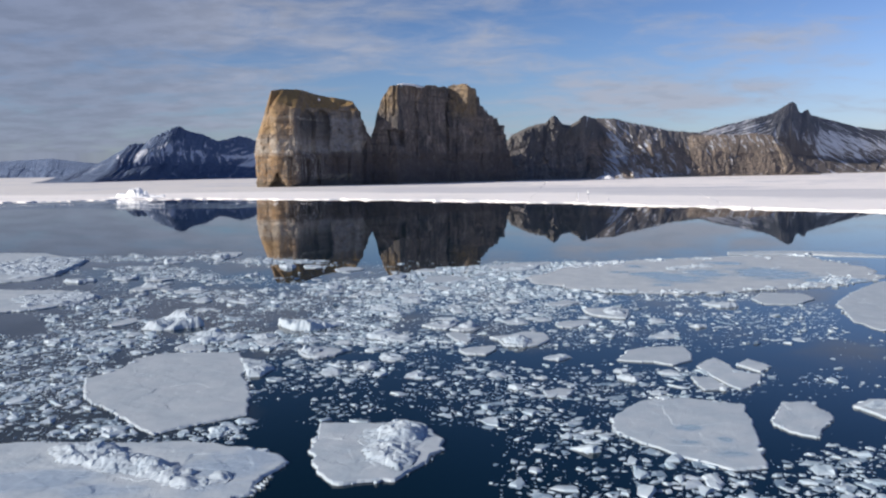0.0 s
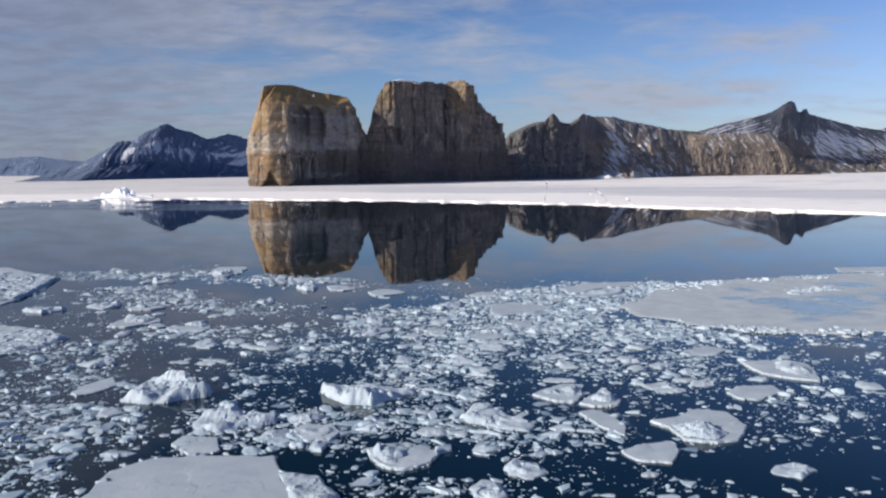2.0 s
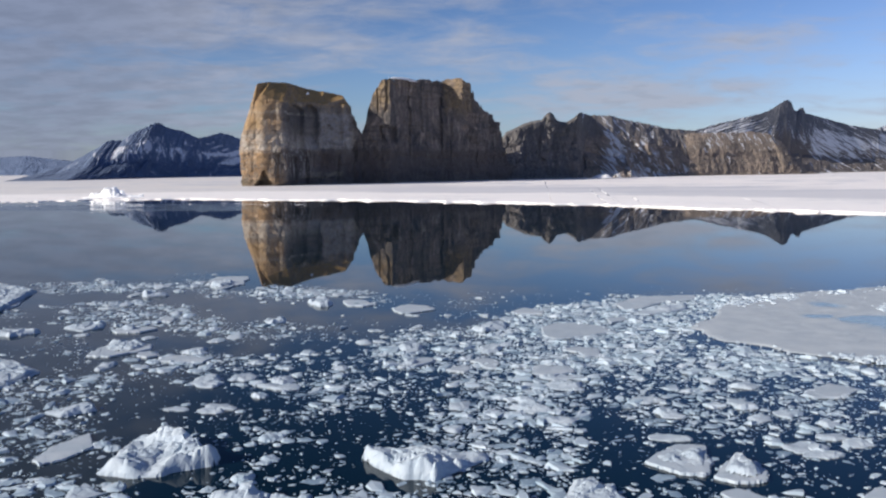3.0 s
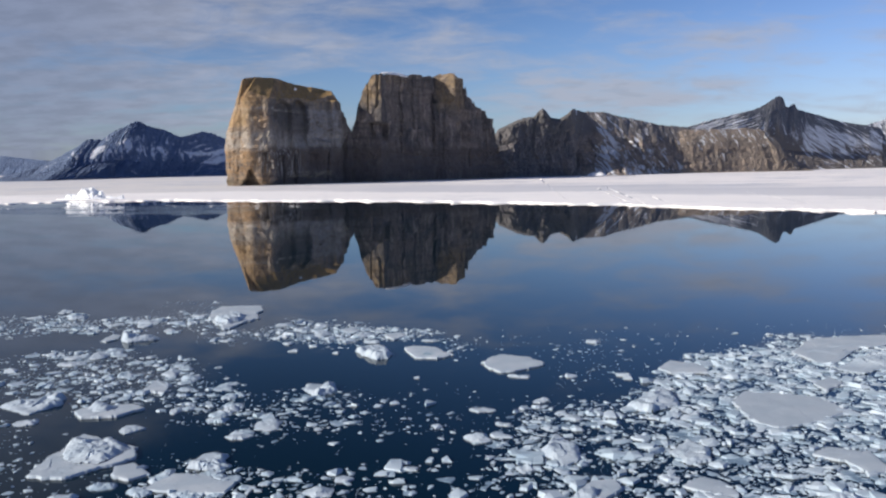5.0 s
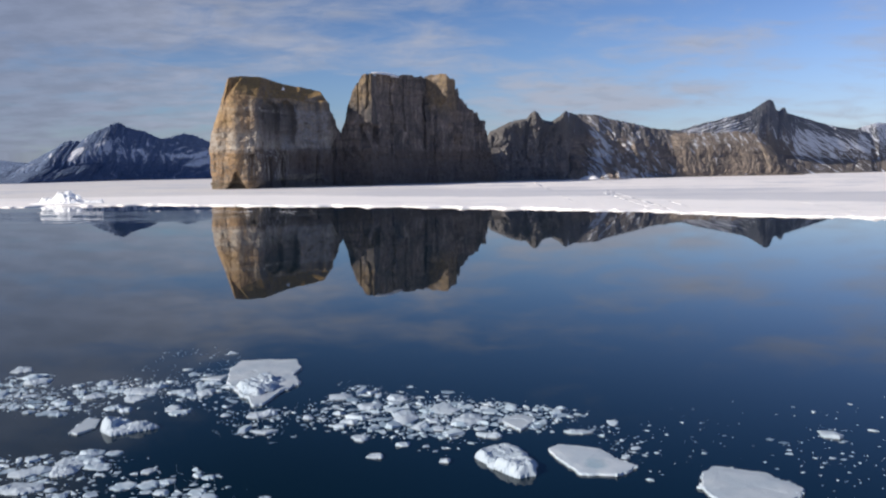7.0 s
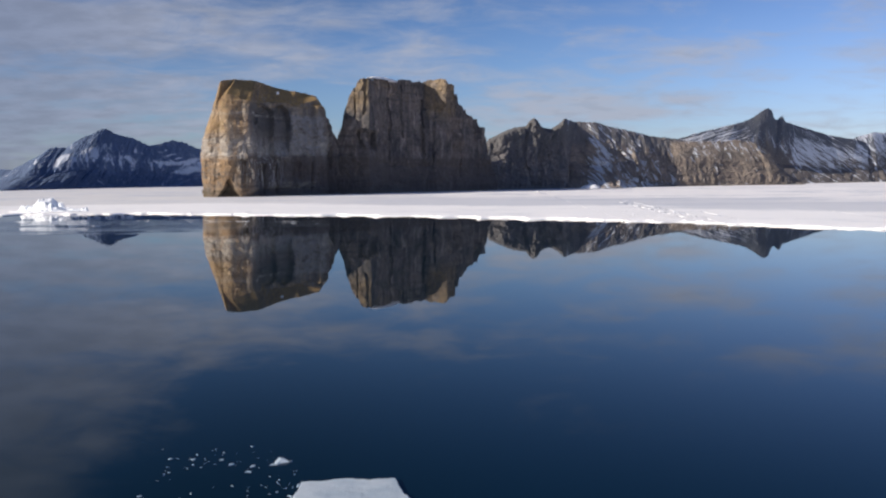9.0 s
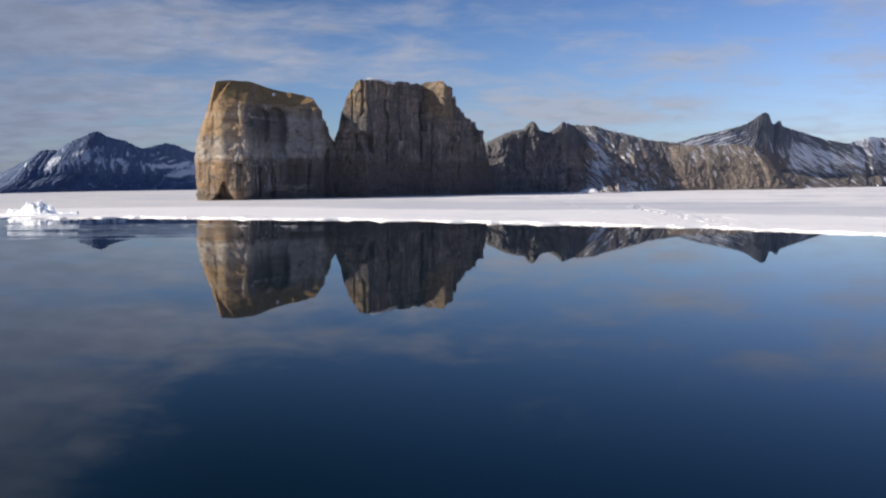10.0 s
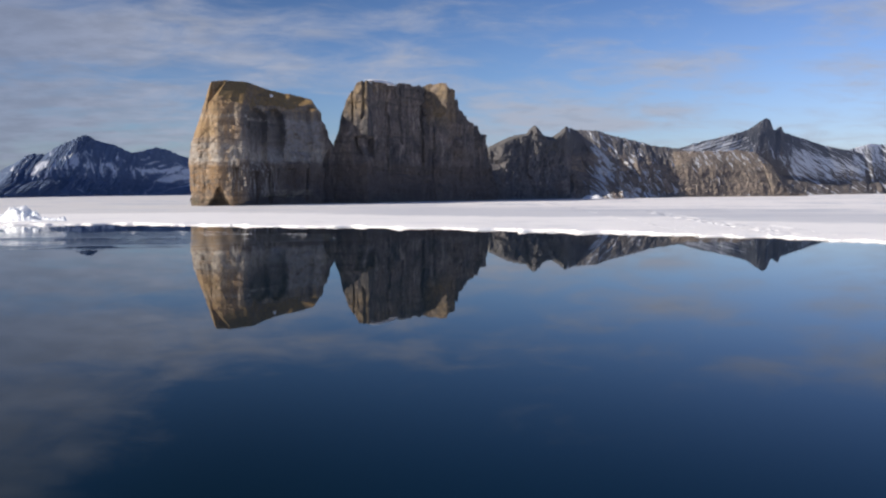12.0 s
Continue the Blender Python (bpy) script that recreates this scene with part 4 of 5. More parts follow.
def rim_pieces(ob, reach, share, rng):
    """Loose white lumps along a floe's rim."""
    count = int(reach.sum() / len(reach) * math.tau * share)
    n = (rng.uniform(0, len(reach), count) + rng.normal(0, 2, count)).astype(int) % len(reach)
    a, k = n / len(reach) * math.tau, rng.normal(0.985, 0.018, count)
    r = np.clip(0.085 * np.exp(rng.normal(0, 0.6, count)), 0.04, 0.4)
    tagged(part("rim", ice_pieces("rim", reach[n] * k * np.cos(a), reach[n] * k * np.sin(a), 0.1, r, (0.2, 0.6), RUBBLE, rng), ob, "lumpy white rim of broken ice"), kind="stuff")


def ready(corners):
    """The middle of a floe, its outline from there and a seed of its own."""
    c = np.array(corners, float)[::-1]
    middle = c.mean(0)
    count = int(np.clip(np.ptp(c, axis=0).max() * 14, 60, 400))
    reach = np.maximum(outline(c - middle, np.arange(count) / count * math.tau), 0.3)
    FLOES.append((*middle, reach))
    return middle, reach, 100 + len(FLOES)


def plate(corners, mat=None, thick=0.15):
    """A flat floe with a low broken rim."""
    (cx, cy), reach, seed = ready(corners)
    rough = 0.055 if mat is None else 0.06
    ob = tagged(new("ice_floe", slab("ice_floe", reach, thick, rough, 2.6, mat or PLATE, seed, int(np.clip(reach.max() * 6, 8, 48)))),
                "snow dusted flat sea ice plate with a broken rim" if mat else "flat grey white sea ice plate afloat on dark water", "sea ice", "flat ice floes")
    ob.location = (cx, cy, 0)
    if reach.max() > 1.0:
        rim_pieces(ob, reach, 2.4, np.random.default_rng(seed))
    return ob


def ridged(corners, ridge=None, tall=None, turn=0.0, mat=None):
    """A snowy floe that carries a bank of rubble. ridge: its middle, from the floe's own, and half widths."""
    (cx, cy), reach, seed = ready(corners)
    half = np.ptp(np.array(corners, float), axis=0) / 2
    ob = tagged(new("ice_floe", slab("ice_floe", reach, 0.2, 0.06, 1.4, mat or SNOWY, seed, int(np.clip(reach.max() * 6, 8, 48)), jagged=1.3)),
                "snowy sea ice floe with a ridge of white rubble", "sea ice", "ridged ice floes")
    ob.location = (cx, cy, 0)
    drift_ridge(ob, *(ridge or (0.0, 0.0, 0.8 * half[0], 0.7 * half[1])), tall or float(np.clip(0.2 + 0.09 * half.min(), 0.3, 0.7)), reach, seed, turn)
    rim_pieces(ob, reach, 2.2, np.random.default_rng(seed))
    return ob


def block(corners, tall):
    """A large heap of broken ice."""
    (cx, cy), reach, seed = ready(corners)
    ob = tagged(new("ice_block", heap_mesh("ice_block", reach, 1.3 * tall, RUBBLE, seed)), "large rough white ice block drifting on calm sea", "sea ice", "drifting ice blocks")
    ob.location = (cx, cy, 0)
    return ob


def lump(cx, cy, rx, ry):
    """A small block of broken ice, with a few straight sides."""
    seed = 900 + len(FLOES)
    rng = np.random.default_rng(seed)
    a = np.arange(60) / 60 * math.tau
    turn = rng.uniform(-0.35, 0.35)
    cut = np.full(60, 1.15)
    for side in (np.arange(5) + rng.uniform(-0.4, 0.4, 5)) / 5 * math.tau + rng.uniform(0, 6):
        bow = np.cos(a - side)
        cut = np.where(bow > 0.3, np.minimum(cut, rng.uniform(0.72, 1.0) / np.maximum(bow, 0.3)), cut)
    reach = cut / np.sqrt((np.cos(a - turn) / rx) ** 2 + (np.sin(a - turn) / ry) ** 2)
    FLOES.append((cx, cy, reach))
    tall = (0.12 + 0.17 * min(rx, ry)) * rng.uniform(0.6, 1.3)
    ob = tagged(new("ice_block", heap_mesh("ice_block", reach, tall, RUBBLE, seed)), "rough white broken ice block drifting on calm sea", "sea ice", "drifting ice blocks")
    ob.location = (cx, cy, 0)


def large_floes():
    """The widest floes, and those at the sides of the way."""
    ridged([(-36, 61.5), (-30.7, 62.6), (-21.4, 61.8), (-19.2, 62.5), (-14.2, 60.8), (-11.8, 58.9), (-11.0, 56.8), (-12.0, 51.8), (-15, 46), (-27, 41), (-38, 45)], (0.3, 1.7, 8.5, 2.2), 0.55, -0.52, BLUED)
    sheet = plate([(14.8, 156), (18.4, 161.5), (24.6, 173.4), (41, 183), (52.8, 187.7), (63.4, 191), (80, 192), (82, 168), (77, 151), (62, 140), (37, 135), (28.4, 137.5), (20, 141.2), (15.6, 148.7)], POOLED)
    rng = np.random.default_rng(77)
    ridge_line(sheet, [(44, 166.6), (51, 171.5), (57, 170), (65, 167), (68, 163), (70, 157), (69, 151), (68, 146.5)], 0.9, 0.3, 7, rng)
    ridge_line(sheet, [(19, 143), (26, 138.5), (30, 136.5), (37.6, 135.6), (44, 136), (55, 139.4), (62, 142.5), (76, 152)], 0.9, 0.26, 7, rng)
    ridge_line(sheet, [(24, 171), (31, 177), (40, 181), (52, 184), (62, 187), (80, 190)], 0.9, 0.3, 7, rng)
    plate([(64, 193), (66.2, 199.3), (81.1, 200.4), (92, 196), (98, 184), (86, 188), (82, 193)], SNOWY)
    ridged([(-110, 214), (-98.7, 213), (-89, 202.7), (-80, 194.2), (-78.2, 187), (-75.7, 172), (-76, 160), (-81, 157), (-100, 165), (-116, 195)], (10.0, 0.0, 20.0, 26.0), 0.35)
    ridged([(-76, 147), (-66, 145.2), (-59.8, 142), (-54.6, 137.5), (-55.1, 132.2), (-57.2, 129.2), (-61, 123.5), (-70, 120), (-80, 136)], (4.0, 2.0, 9.0, 10.0), 0.3)


def floes():
    """Floes and blocks along the way, nearest first."""
    ridged([(-9.8, 66.6), (-6.5, 66.2), (-4.8, 66.7), (-1.9, 66.3), (-0.3, 62.3), (-0.4, 59.5), (-1.8, 56.1), (-3.2, 53.6), (-7.1, 53.5), (-9.1,
          57.3), (-9.4, 60.0)], ridge=(1.3, 0.4, 2.8, 4.9))
    plate([(13.5, 67.3), (16.9, 72.5), (20.2, 73.1), (25.1, 70.8), (21.3, 55.8), (19.0, 55.1), (16.1, 58.2), (13.8, 61.8), (12.7, 63.9)], mat=STAINED)
    plate([(26.2, 67.1), (28.4, 71.2), (30.8, 71.6), (30.9, 66.7), (28.7, 64.1), (27.4, 61.6), (25.8, 63.5), (25.5, 65.6)], mat=SNOWY)
    ridged([(33.8, 69.8), (36.1, 71.8), (38.7, 71.3), (36.9, 67.1), (34.8, 66.5)])
    plate([(8.9, 75.5), (10.4, 76.7), (11.6, 76.0), (10.7, 73.9), (9.0, 74.2)])
    plate([(23.4, 80.7), (25.2, 79.8), (25.5, 76.0), (23.1, 75.7)])
    plate([(-34.6, 82.1), (-32.7, 86.2), (-33.2, 91.5), (-30.4, 94.2), (-22.4, 94.1), (-18.4, 79.8), (-16.2, 69.1), (-18.1, 67.5), (-22.5, 64.7),
          (-26.2, 69.0), (-31.3, 74.0)])
    plate([(25.2, 84.9), (28.1, 88.9), (28.6, 85.2), (28.2, 82.3), (30.2, 81.1), (28.7, 77.5), (26.4, 75.6), (25.7, 79.1)], mat=SNOWY)
    plate([(29.4, 85.2), (31.3, 87.9), (32.4, 84.5), (30.6, 82.2)], mat=SNOWY)
    block([(-21.9, 90.6), (-18.9, 89.9), (-17.2, 86.2), (-17.8, 82.5), (-19.2, 82.5)], tall=0.5)
    plate([(17.7, 87.9), (20.2, 92.5), (21.8, 93.7), (26.5, 94.4), (26.5, 91.7), (25.5, 87.7), (23.0, 85.6), (21.4, 87.0)])
    plate([(1.5, 93.7), (3.4, 95.1), (5.8, 95.8), (5.5, 93.5), (4.5, 91.3), (2.4, 91.8)], mat=SNOWY)
    ridged([(-16.1, 94.6), (-15.0, 95.8), (-13.4, 96.1), (-12.0, 95.0), (-11.2, 93.7), (-11.8, 91.5), (-13.3, 90.6), (-14.8, 91.0), (-15.8, 92.8)],
          ridge=(-0.8, 0.0, 1.7, 2.4), tall=0.5)
    block([(-6.8, 90.8), (-6.0, 92.4), (-4.6, 91.5), (-4.0, 89.9), (-5.4, 89.1), (-6.7, 89.4)], tall=0.35)
    block([(-9.3, 87.1), (-8.5, 88.8), (-7.5, 88.2), (-6.9, 85.7), (-8.1, 85.0), (-9.0, 85.8)], tall=0.35)
    plate([(-30.4, 96.4), (-30.2, 98.3), (-27.5, 97.8), (-26.6, 94.8), (-28.3, 93.9)], mat=SNOWY)
    ridged([(-22.3, 99.4), (-21.4, 100.9), (-19.2, 100.4), (-18.5, 98.8), (-19.0, 97.2), (-20.6, 96.6)], tall=0.15)
    ridged([(5.4, 100.8), (7.9, 101.8), (9.9, 103.9), (12.1, 103.0), (12.3, 99.0), (10.5, 95.8), (8.8, 95.1), (6.7, 96.2), (6.4, 98.7)], ridge=(-1.2,
          -1.3, 2.7, 2.3))
    block([(-9.5, 102.6), (-8.3, 105.5), (-6.8, 106.1), (-5.3, 102.4), (-3.5, 100.1), (-4.5, 98.7), (-6.6, 99.5), (-8.7, 101.0)], tall=0.5)
    plate([(0.3, 103.5), (1.6, 104.0), (2.8, 102.4), (3.2, 99.4), (2.6, 97.2), (1.3, 99.7)])
    block([(-30.4, 101.7), (-30.3, 104.2), (-27.9, 104.7), (-24.7, 103.2), (-23.9, 101.7), (-26.2, 100.6), (-28.6, 99.3), (-30.0, 100.5)], tall=0.70)
    ridged([(0.8, 106.1), (3.6, 110.3), (4.5, 106.8), (3.8, 105.2), (1.8, 105.0)], ridge=(0.1, 1.3, 1.3, 2.2))
    plate([(14.3, 109.0), (15.9, 111.0), (19.2, 111.2), (19.0, 108.8), (16.2, 106.6), (14.6, 107.0)], mat=SNOWY)
    ridged([(-2.8, 109.1), (0.1, 112.4), (2.1, 112.0), (0.8, 106.6), (-1.2, 106.6)], ridge=(-0.0, 0.3, 1.8, 2.2))
    block([(-21.7, 110.8), (-20.3, 112.7), (-17.0, 112.2), (-13.3, 111.4), (-13.1, 110.1), (-14.6, 108.7), (-16.7, 106.3), (-18.9, 106.7), (-20.7,
          109.8)], tall=0.80)
    block([(-38.5, 108.7), (-38.5, 112.0), (-37.9, 115.9), (-34.4, 114.5), (-31.0, 111.6), (-30.9, 110.0), (-32.8, 108.8), (-34.7, 107.8), (-37.1,
          107.9)], tall=1.10)
    plate([(-43.8, 111.3), (-43.7, 114.1), (-42.2, 117.1), (-40.8, 114.0), (-41.7, 111.5), (-42.9, 110.4)], mat=SNOWY)
    ridged([(19.7, 120.7), (24.4, 121.1), (25.9, 118.9), (24.2, 112.7), (21.8, 113.7), (19.8, 115.6)], ridge=(1.0, -0.7, 1.8, 3.0))
    block([(-10.6, 122.6), (-8.7, 124.2), (-6.9, 121.4), (-8.7, 120.8)], tall=0.40)
    plate([(56.2, 122.4), (64.7, 134.9), (74.5, 145.7), (82.6, 146.5), (73.3, 121.3), (58.8, 102.7), (52.7, 102.7), (52.2, 108.9)])
    block([(-48.5, 123.2), (-45.0, 125.3), (-44.0, 123.4), (-46.3, 121.8)], tall=0.40)
    plate([(15.0, 125.5), (18.6, 128.6), (20.5, 126.5), (17.5, 124.0), (15.3, 124.1)])
    plate([(46.2, 128.4), (50.0, 134.1), (55.8, 133.0), (55.3, 127.8), (50.7, 122.8), (45.9, 123.1)])
    ridged([(-6.5, 136.7), (-4.6, 137.5), (-3.3, 136.4), (-3.1, 134.2), (-5.8, 132.7), (-7.3, 133.6)], ridge=(0.3, 1.8, 1.3, 0.8))
    plate([(-15.3, 135.9), (-13.6, 137.6), (-12.5, 136.6), (-13.5, 134.5)])
    plate([(-12.0, 138.3), (-10.9, 138.7), (-10.1, 136.0), (-11.3, 136.5)])
    ridged([(-20.0, 137.6), (-17.9, 140.7), (-16.4, 140.9), (-16.4, 139.3), (-18.1, 137.5), (-19.6, 137.0)], ridge=(-0.8, -0.3, 0.9, 1.4))
    plate([(-12.7, 139.6), (-11.2, 141.0), (-10.1, 139.9), (-9.9, 137.8), (-11.4, 138.0)])
    plate([(-44.7, 141.4), (-43.9, 144.0), (-41.6, 143.6), (-39.6, 142.1), (-39.8, 140.5), (-41.9, 140.5)], mat=SNOWY)
    plate([(-1.2, 143.8), (1.4, 144.9), (0.8, 141.1), (-0.7, 140.5)])
    plate([(-2.7, 144.4), (-0.9, 145.8), (0.7, 144.8), (0.5, 143.2), (-1.3, 143.1)])
    plate([(-47.9, 145.5), (-46.8, 146.2), (-45.2, 144.1), (-46.2, 143.1), (-47.3, 143.7)])
    block([(-42.5, 145.1), (-41.6, 146.4), (-40.2, 145.3), (-40.9, 144.7), (-41.8, 144.6)], tall=0.60)
    block([(-11.6, 145.7), (-9.7, 148.1), (-8.8, 146.3), (-9.3, 144.0), (-11.3, 143.3)], tall=0.30)
    block([(-20.1, 146.2), (-18.6, 149.5), (-17.3, 147.3), (-18.0, 144.4), (-19.1, 143.6)], tall=0.45)
    ridged([(-52.8, 144.2), (-52.8, 147.7), (-52.4, 152.7), (-50.0, 151.2), (-47.5, 149.2), (-47.1, 147.2), (-48.5, 145.5), (-50.4, 143.6)],
          ridge=(0.3, 1.5, 2.8, 2.9))
    plate([(-3.0, 157.2), (-0.9, 160.2), (1.7, 159.2), (4.4, 157.5), (4.6, 153.9), (1.8, 151.7), (-2.4, 150.1), (-3.6, 152.2)])
    block([(-11.7, 156.8), (-9.3, 159.5), (-6.9, 160.9), (-7.0, 158.3), (-7.6, 156.7), (-10.4, 154.9)], tall=0.50)
    ridged([(-55.3, 158.6), (-54.5, 160.3), (-51.2, 160.4), (-49.9, 159.4), (-51.6, 157.3), (-54.1, 156.8)], ridge=(-0.8, 0.4, 1.6, 1.7))
    block([(-62.1, 161.0), (-61.2, 161.7), (-59.6, 162.5), (-57.6, 163.5), (-57.3, 160.9), (-58.9, 158.4)], tall=0.50)
    plate([(6.0, 162.3), (8.5, 164.2), (8.5, 162.0), (5.8, 159.6)])
    block([(-37.5, 163.0), (-37.2, 163.7), (-35.3, 165.7), (-35.0, 163.5), (-36.5, 162.0)], tall=0.60)
    plate([(-51.9, 165.3), (-51.6, 168.5), (-50.0, 166.6), (-49.7, 163.7)], mat=SNOWY)
    plate([(-5.5, 169.0), (-3.6, 171.9), (-1.1, 169.8), (-1.6, 166.7), (-5.0, 167.0)], mat=SNOWY)
    block([(10.4, 167.3), (13.6, 170.4), (19.7, 174.1), (18.4, 169.6), (12.1, 165.0)], tall=0.35)
    plate([(-21.6, 172.5), (-20.6, 175.1), (-19.4, 176.2), (-16.9, 174.7), (-15.8, 172.0), (-16.4, 170.9), (-19.0, 169.0), (-20.5, 168.7), (-21.3,
          170.8)], mat=SNOWY)
    plate([(9.2, 174.1), (14.4, 180.6), (19.6, 181.4), (23.8, 181.9), (22.0, 177.3), (16.4, 174.9), (11.1, 168.7), (9.8, 169.5)], mat=SNOWY)
    plate([(-29.2, 180.4), (-28.4, 181.4), (-25.8, 180.1), (-25.1, 177.9), (-24.2, 176.6), (-25.6, 175.2), (-28.1, 175.6), (-28.8, 178.2)], mat=MELTED)
    block([(-34.4, 179.4), (-33.5, 180.7), (-32.1, 181.7), (-31.1, 180.8), (-30.4, 178.1), (-30.8, 175.5), (-32.1, 175.4), (-33.5, 177.2)], tall=0.70)
    plate([(-31.7, 187.5), (-29.7, 188.7), (-28.9, 187.2), (-30.4, 184.8)])
    block([(-61.1, 188.2), (-60.4, 189.2), (-57.6, 188.9), (-56.8, 188.2), (-57.8, 187.5), (-59.6, 186.4), (-60.6, 187.1)], tall=0.60)
    plate([(-63.1, 187.3), (-63.0, 190.8), (-61.9, 190.4), (-61.6, 188.4), (-62.4, 187.0)])
    ridged([(-55.1, 206.6), (-54.6, 210.0), (-49.1, 209.4), (-48.3, 205.9), (-48.8, 203.1), (-47.7, 200.6), (-49.5, 196.3), (-50.1, 193.8), (-50.9, 193.6), (-51.5, 195.9), (-52.5, 196.6), (-54.2, 201.3)], ridge=(-0.0, -1.6, 2.2, 4.2))
    plate([(-56.9, 202.9), (-54.7, 204.0), (-55.1, 202.3)])


BLOCKS_1 = [(18.9, 74.9, 0.9, 0.6), (17.6, 80.3, 1.1, 1.2), (9.2, 80.9, 0.9, 0.5), (5.0, 82.3, 1.0, 1.1), (21.9, 82.3, 1.0, 1.3), (-2.9, 82.5, 1.2,
            1.2), (15.0, 83.2, 0.5, 0.8), (17.3, 83.2, 0.8, 0.9), (-11.1, 84.1, 1.2, 1.4), (2.5, 89.3, 0.7, 0.4), (12.0, 89.7, 1.3, 1.4), (-5.4, 90.1,
            1.4, 1.2), (-33.6, 94.6, 1.2, 0.7), (-7.8, 94.7, 1.0, 0.8), (-23.4, 98.7, 1.1, 1.2), (-11.5, 99.0, 1.2, 1.2), (26.0, 100.7, 1.9, 1.7),
            (-37.1, 100.7, 0.8, 1.3), (-21.8, 102.8, 1.6, 0.9), (-38.0, 105.0, 1.1, 1.1), (32.0, 106.7, 1.3, 0.9), (9.5, 110.2, 1.4, 0.9), (27.7,
            111.0, 1.2, 1.4), (9.0, 111.5, 1.7, 1.2)]
BLOCKS_2 = [(13.1, 112.3, 1.2, 1.1), (12.0, 113.8, 1.2, 0.9), (0.2, 114.2, 1.5, 0.8), (13.1, 116.9, 0.8, 0.9), (-15.2, 117.1, 0.8, 0.9), (8.4, 118.4,
            1.0, 0.8), (-6.9, 118.9, 1.7, 0.9), (10.9, 119.7, 0.8, 1.0), (1.9, 120.1, 1.1, 1.6), (8.7, 122.7, 1.1, 1.7), (-34.5, 122.8, 1.3, 0.7),
            (-14.3, 123.5, 0.9, 1.4), (39.9, 123.5, 2.4, 2.5), (-37.7, 123.6, 1.1, 0.6), (-34.3, 124.0, 1.6, 0.9), (1.3, 124.4, 1.6, 1.1), (11.0,
            128.2, 1.4, 1.0), (-4.3, 128.3, 1.2, 0.8), (-4.7, 129.4, 1.8, 1.5), (-30.4, 130.6, 2.1, 1.3), (-36.9, 131.9, 1.2, 1.6), (-4.9, 132.4, 1.8,
            1.0), (-30.3, 132.5, 1.3, 1.6), (-37.6, 132.8, 1.3, 1.9)]
BLOCKS_3 = [(-34.0, 134.0, 1.2, 1.4), (-25.5, 137.5, 0.7, 1.1), (-45.2, 138.8, 0.6, 1.0), (-49.2, 139.0, 0.8, 1.3), (-49.2, 140.0, 0.9, 1.1), (-34.1,
            140.3, 1.0, 0.8), (-32.9, 142.4, 0.6, 0.6), (-21.6, 143.3, 0.6, 0.7), (-28.8, 143.9, 0.5, 0.4), (-42.1, 146.4, 1.2, 1.9), (-24.1, 149.7,
            1.1, 0.9), (-41.0, 151.4, 0.9, 0.7), (-26.8, 152.7, 0.4, 0.5), (-21.9, 152.8, 0.7, 0.4), (-49.4, 153.9, 1.1, 1.0), (-39.3, 153.9, 1.0,
            1.5), (-16.4, 154.0, 0.7, 0.9), (-57.9, 156.2, 1.1, 0.7), (-23.2, 156.7, 1.0, 0.6), (-66.8, 158.1, 2.7, 2.2), (-43.0, 158.5, 0.7, 0.9),
            (-47.3, 158.6, 0.5, 0.9), (-18.3, 158.7, 0.6, 0.4), (-17.9, 159.1, 0.6, 0.3)]
BLOCKS_4 = [(-36.6, 164.4, 1.3, 2.0), (-9.2, 165.7, 0.5, 0.6), (-14.2, 166.9, 0.6, 0.5), (-9.4, 167.0, 0.7, 0.7), (-18.4, 167.0, 0.7, 0.5), (-19.1,
            167.3, 0.8, 0.4), (-28.1, 167.6, 0.3, 0.2), (-51.0, 171.1, 0.9, 1.4), (-62.0, 176.3, 1.5, 1.0), (-24.5, 178.5, 0.3, 0.3), (-55.1, 178.7,
            0.5, 0.5), (-36.3, 178.9, 0.5, 0.4), (-62.6, 179.0, 1.4, 0.7), (-60.5, 179.4, 1.0, 1.1), (-40.8, 180.2, 0.7, 0.5), (-60.6, 180.3, 1.0,
            1.3), (-8.8, 181.9, 0.8, 1.0), (-32.9, 183.9, 1.0, 0.5), (-26.3, 184.1, 1.0, 0.5), (-41.9, 184.2, 0.6, 0.7), (-36.3, 185.8, 0.5, 0.5),
            (-48.9, 186.3, 0.8, 0.6), (-37.6, 186.5, 0.7, 0.7), (-33.9, 188.0, 1.0, 1.6)]
BLOCKS_5 = [(-42.8, 188.3, 0.7, 0.7), (-38.7, 189.1, 1.0, 1.6), (-46.1, 189.7, 0.4, 0.5), (-49.9, 190.9, 1.2, 0.8), (-35.5, 190.9, 1.1, 1.7), (-41.4,
            192.3, 1.0, 1.0), (-57.1, 193.2, 0.6, 1.0), (-39.2, 194.5, 0.9, 0.8), (-43.9, 195.6, 1.1, 1.0), (-61.0, 196.6, 1.0, 1.1), (-64.7, 197.8,
            0.9, 0.9), (-55.5, 198.1, 0.8, 1.3), (-61.2, 199.0, 1.4, 1.3), (-71.7, 203.8, 1.2, 1.2), (-75.0, 208.4, 1.0, 1.1)]

DRIFTS = []


def drift(cover, *corners):
    """A stretch of water with that share of small ice on it; a later one replaces an earlier."""
    DRIFTS.append((cover, corners))


